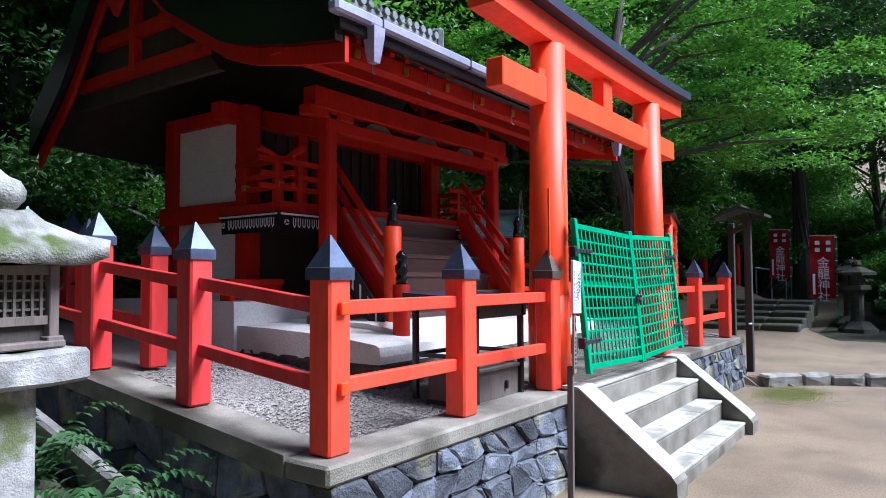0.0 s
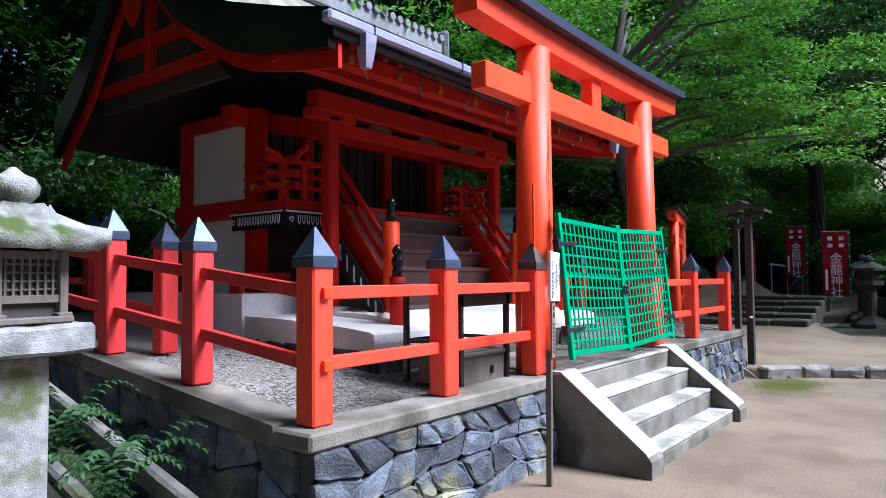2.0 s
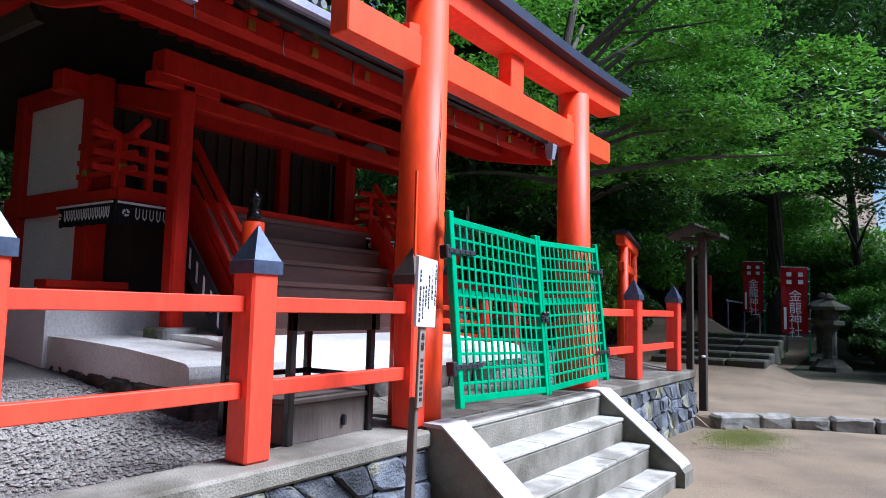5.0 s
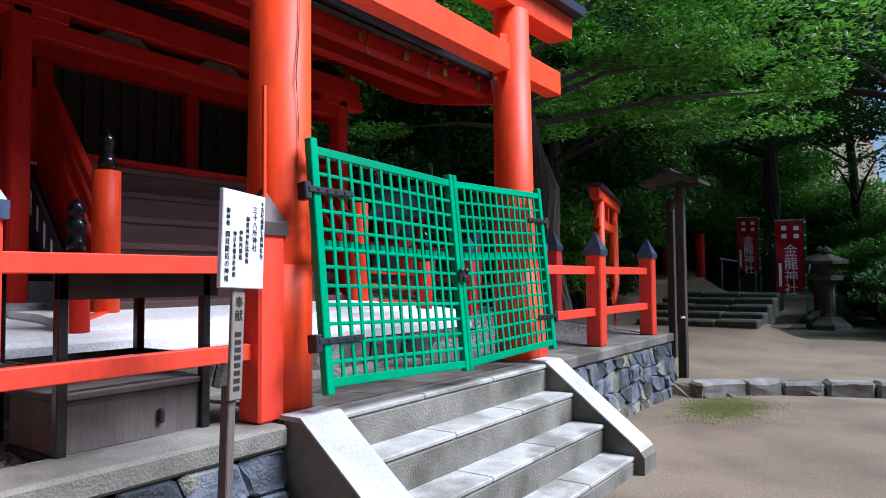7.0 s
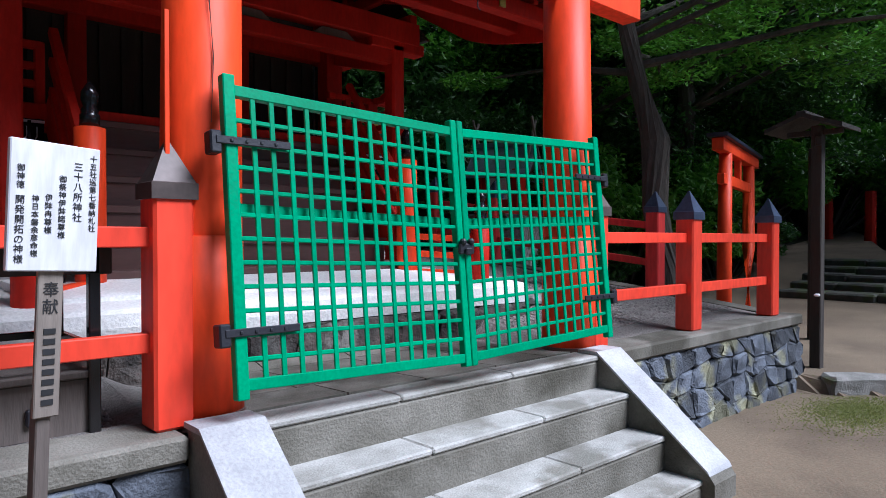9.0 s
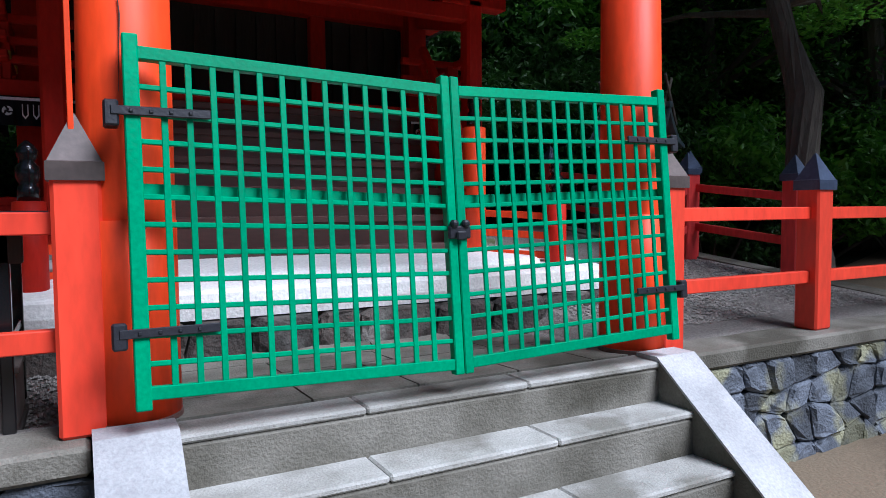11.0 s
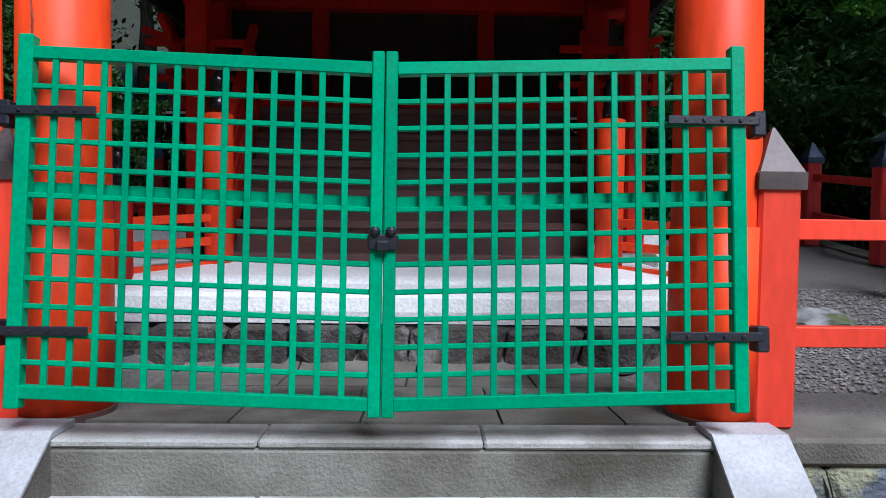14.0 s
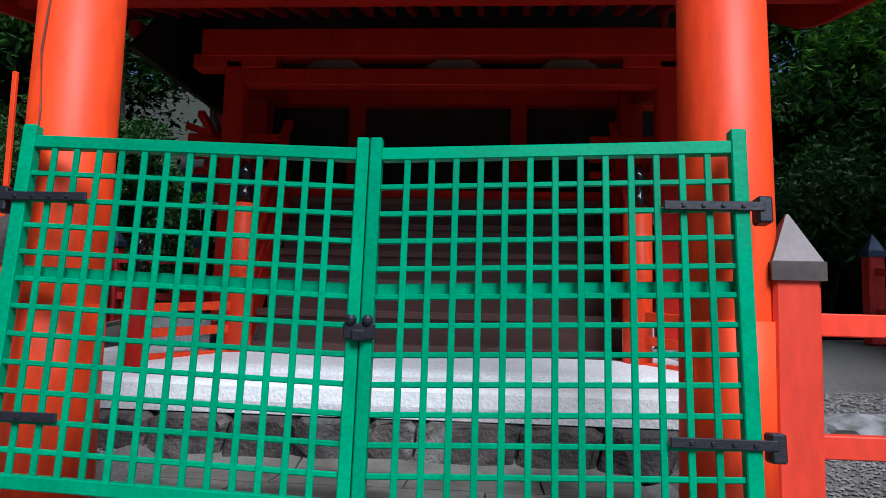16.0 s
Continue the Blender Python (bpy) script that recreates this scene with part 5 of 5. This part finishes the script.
# ---- stonework: separate stones last ----
def stone_wall(name, label, u0, u1, top, low, place, cell=0.24, row=0.165, material=None, one_row=False):
    """Irregular stones set in dark mortar; place() lays (u, v, out) into the world."""
    ob = thing(name, label=label, category="wall", kind="structure")
    rng = random.Random(int(u0 * 10 + 7))
    rows = 1 if one_row else max(2, int(round((top - low) / row)))
    cols = max(2, int(round((u1 - u0) / cell)))

    def knot(i, j):
        r = random.Random(i * 131 + j * 7919 + int(u0 * 100))
        ju = 0 if i in (0, cols) else r.uniform(-0.5, 0.5)
        jv = 0 if j in (0, rows) else r.uniform(-0.36, 0.36)
        sh = 0.5 * (j % 2) if 0 < i < cols else 0
        return (u0 + (i + ju * 0.7 + sh * 0.6) * (u1 - u0) / cols, low + (j + jv) * (top - low) / rows)
    for j in range(rows):
        for i in range(cols):
            q = [knot(i, j), knot(i + 1, j), knot(i + 1, j + 1), knot(i, j + 1)]
            cu, cv = sum(p[0] for p in q) / 4, sum(p[1] for p in q) / 4
            ring = []
            for k in range(4):
                a, b = q[k], q[(k + 1) % 4]
                for f, bulge in ((0.12, 0.0), (0.5, 0.04), (0.88, 0.0)):
                    u, v = a[0] + (b[0] - a[0]) * f, a[1] + (b[1] - a[1]) * f
                    s = 0.972 + bulge * rng.uniform(-1, 0.6)
                    ring.append((cu + (u - cu) * s, cv + (v - cv) * s))
            out = rng.uniform(0.015, 0.05)
            bm = bmesh.new()
            lo = [bm.verts.new(place(u, v, -0.03)) for u, v in ring]
            md = [bm.verts.new(place(u, v, out * 0.55)) for u, v in ring]
            hi = [bm.verts.new(place(cu + (u - cu) * 0.84, cv + (v - cv) * 0.84, out + rng.uniform(-0.014, 0.014))) for u, v in ring]
            m = len(ring)
            for A, Bq in ((lo, md), (md, hi)):
                for k in range(m):
                    bm.faces.new((A[k], A[(k + 1) % m], Bq[(k + 1) % m], Bq[k]))
            bm.faces.new(hi)
            bmesh.ops.recalc_face_normals(bm, faces=bm.faces[:])
            part("stone", bm, material or STONE, ob)
    return ob


def front(u, v, out):
    return (u, -0.11 - 0.10 * (TOP - v) - out, v)


stone_wall("wall_south", "dark rubble stone wall of the terrace in mortar", -0.14, 2.37, TOP - 0.1, -0.03, front)
stone_wall("wall_south", "dark rubble stone wall beside the steps", 5.03, 8.2, TOP - 0.1, -0.05, front, 0.21, 0.15)
stone_wall("wall_west", "shaded rubble stone wall along the drain", 0.0, 4.2, TOP - 0.1, -0.05, lambda u, v, o: (-0.115 - 0.08 * (TOP - v) - o, u, v + SLOPE * u * (v + 0.05) / TOP), 0.3, 0.2)
stone_wall("wall_east", "dark rubble stone wall at the far end of the terrace", 0.0, 4.2, TOP - 0.1, -0.05, lambda u, v, o: (8.16 + 0.10 * (TOP - v) + o, u - 0.1, v + SLOPE * u * (v + 0.05) / TOP), 0.3, 0.2)
stone_wall("wall_plinth_face", "rough stones in the plinth front", 1.55, 5.6, 0.884, 0.635, lambda u, v, o: (u, 1.0 - o * 1.4, v), 0.36, 0.25, PLINTHSTONE, one_row=True)
stone_wall("wall_plinth_side", "rough stones in the plinth side", 1.0, 2.7, 0.884, 0.68, lambda u, v, o: (1.555 - o * 1.2, u, v + 0.03 * (u - 1.02)), 0.4, 0.14, PLINTHSTONE, one_row=True)


def paving():
    """Stone flags between the gate and the plinth."""
    ob = thing("paving", label="grey stone paving slabs between gate and plinth", category="paving", kind="structure")
    y = -0.05
    k = 0
    while y < 0.9:
        x = 2.62
        d = 0.3
        while x < 4.75:
            w = min(random.uniform(0.38, 0.6), 4.78 - x)
            if w > 0.08:
                pts = [(y + 0.006, floor_z(3.6, y) - 0.03), (y + 0.006, floor_z(3.6, y) + 0.014), (y + d - 0.006, floor_z(3.6, y + d) + 0.014), (y + d - 0.006, floor_z(3.6, y + d) - 0.03)]
                part("slab", prism(pts, "x", x + 0.005, x + w - 0.005), CONCRETE, ob)
            x += w
        y += d
        k += 1


paving()


def pebbles():
    """Loose gravel stones on the terrace."""
    rng = np.random.default_rng(11)
    n = 22000
    left = rng.random(n) < 0.6
    x = np.where(left, rng.uniform(0.14, 2.35, n), rng.uniform(5.1, 7.9, n))
    y = rng.uniform(0.14, 1.0, n) ** np.where(left, 1.3, 1.0) * 2.4
    x = np.where(left & (y > 1.0), 0.14 + (x - 0.14) * 0.62, x)
    z = np.array([floor_z(a, b) for a, b in zip(x, y)]) - 0.004
    r = rng.uniform(0.006, 0.014, n)
    unit = np.array([(1, 0, 0), (0, 1, 0), (-1, 0, 0), (0, -1, 0), (0, 0, 0.7), (0, 0, -0.7)], float)
    v = np.stack([x, y, z], 1)[:, None] + unit[None] * r[:, None, None] * rng.uniform(0.7, 1.3, (n, 6, 1))
    f = np.array([(0, 1, 4), (1, 2, 4), (2, 3, 4), (3, 0, 4), (1, 0, 5), (2, 1, 5), (3, 2, 5), (0, 3, 5)])
    faces = (f[None] + 6 * np.arange(n)[:, None, None]).reshape(-1, 3)
    ob = from_lists("gravel", v.reshape(-1, 3).tolist(), faces.tolist(), PEBBLE)
    tagged(ob, "loose mixed grey gravel on the terrace", "gravel", kind="stuff")


def island_mat(name, c1, c2):
    m = bpy.data.materials.new(name)
    m.use_nodes = True
    n, l = m.node_tree.nodes, m.node_tree.links
    geo = n.new("ShaderNodeNewGeometry")
    mix = n.new("ShaderNodeMixRGB")
    mix.inputs["Color1"].default_value, mix.inputs["Color2"].default_value = (*c1, 1), (*c2, 1)
    l.new(geo.outputs["Random Per Island"], mix.inputs["Fac"])
    l.new(mix.outputs["Color"], n["Principled BSDF"].inputs["Base Color"])
    n["Principled BSDF"].inputs["Roughness"].default_value = 0.85
    return m


PEBBLE = island_mat("gravel_stones", (0.165, 0.152, 0.138), (0.34, 0.318, 0.292))
pebbles()


def moss_patch():
    rng = np.random.default_rng(3)
    n = 15000
    x, y = 7.5 + 0.36 * rng.normal(size=n), -0.85 + 0.2 * rng.normal(size=n)
    verts, faces = [], []
    for k in range(n):
        z = land(x[k], y[k])
        t = rng.uniform(0, 6.28)
        dx, dy = 0.006 * math.cos(t), 0.006 * math.sin(t)
        i = len(verts)
        verts += [(x[k] - dx, y[k] - dy, z), (x[k] + dx, y[k] + dy, z), (x[k] + dy, y[k] - dx, z + 0.005)]
        faces.append((i, i + 1, i + 2))
    ob = from_lists("moss", verts, faces, MOSSLEAF)
    tagged(ob, "thin yellow-green moss on the dirt", "moss", kind="stuff")


MOSSLEAF = leaf_mat("moss_green", (0.09, 0.12, 0.01), (0.18, 0.2, 0.02))
moss_patch()
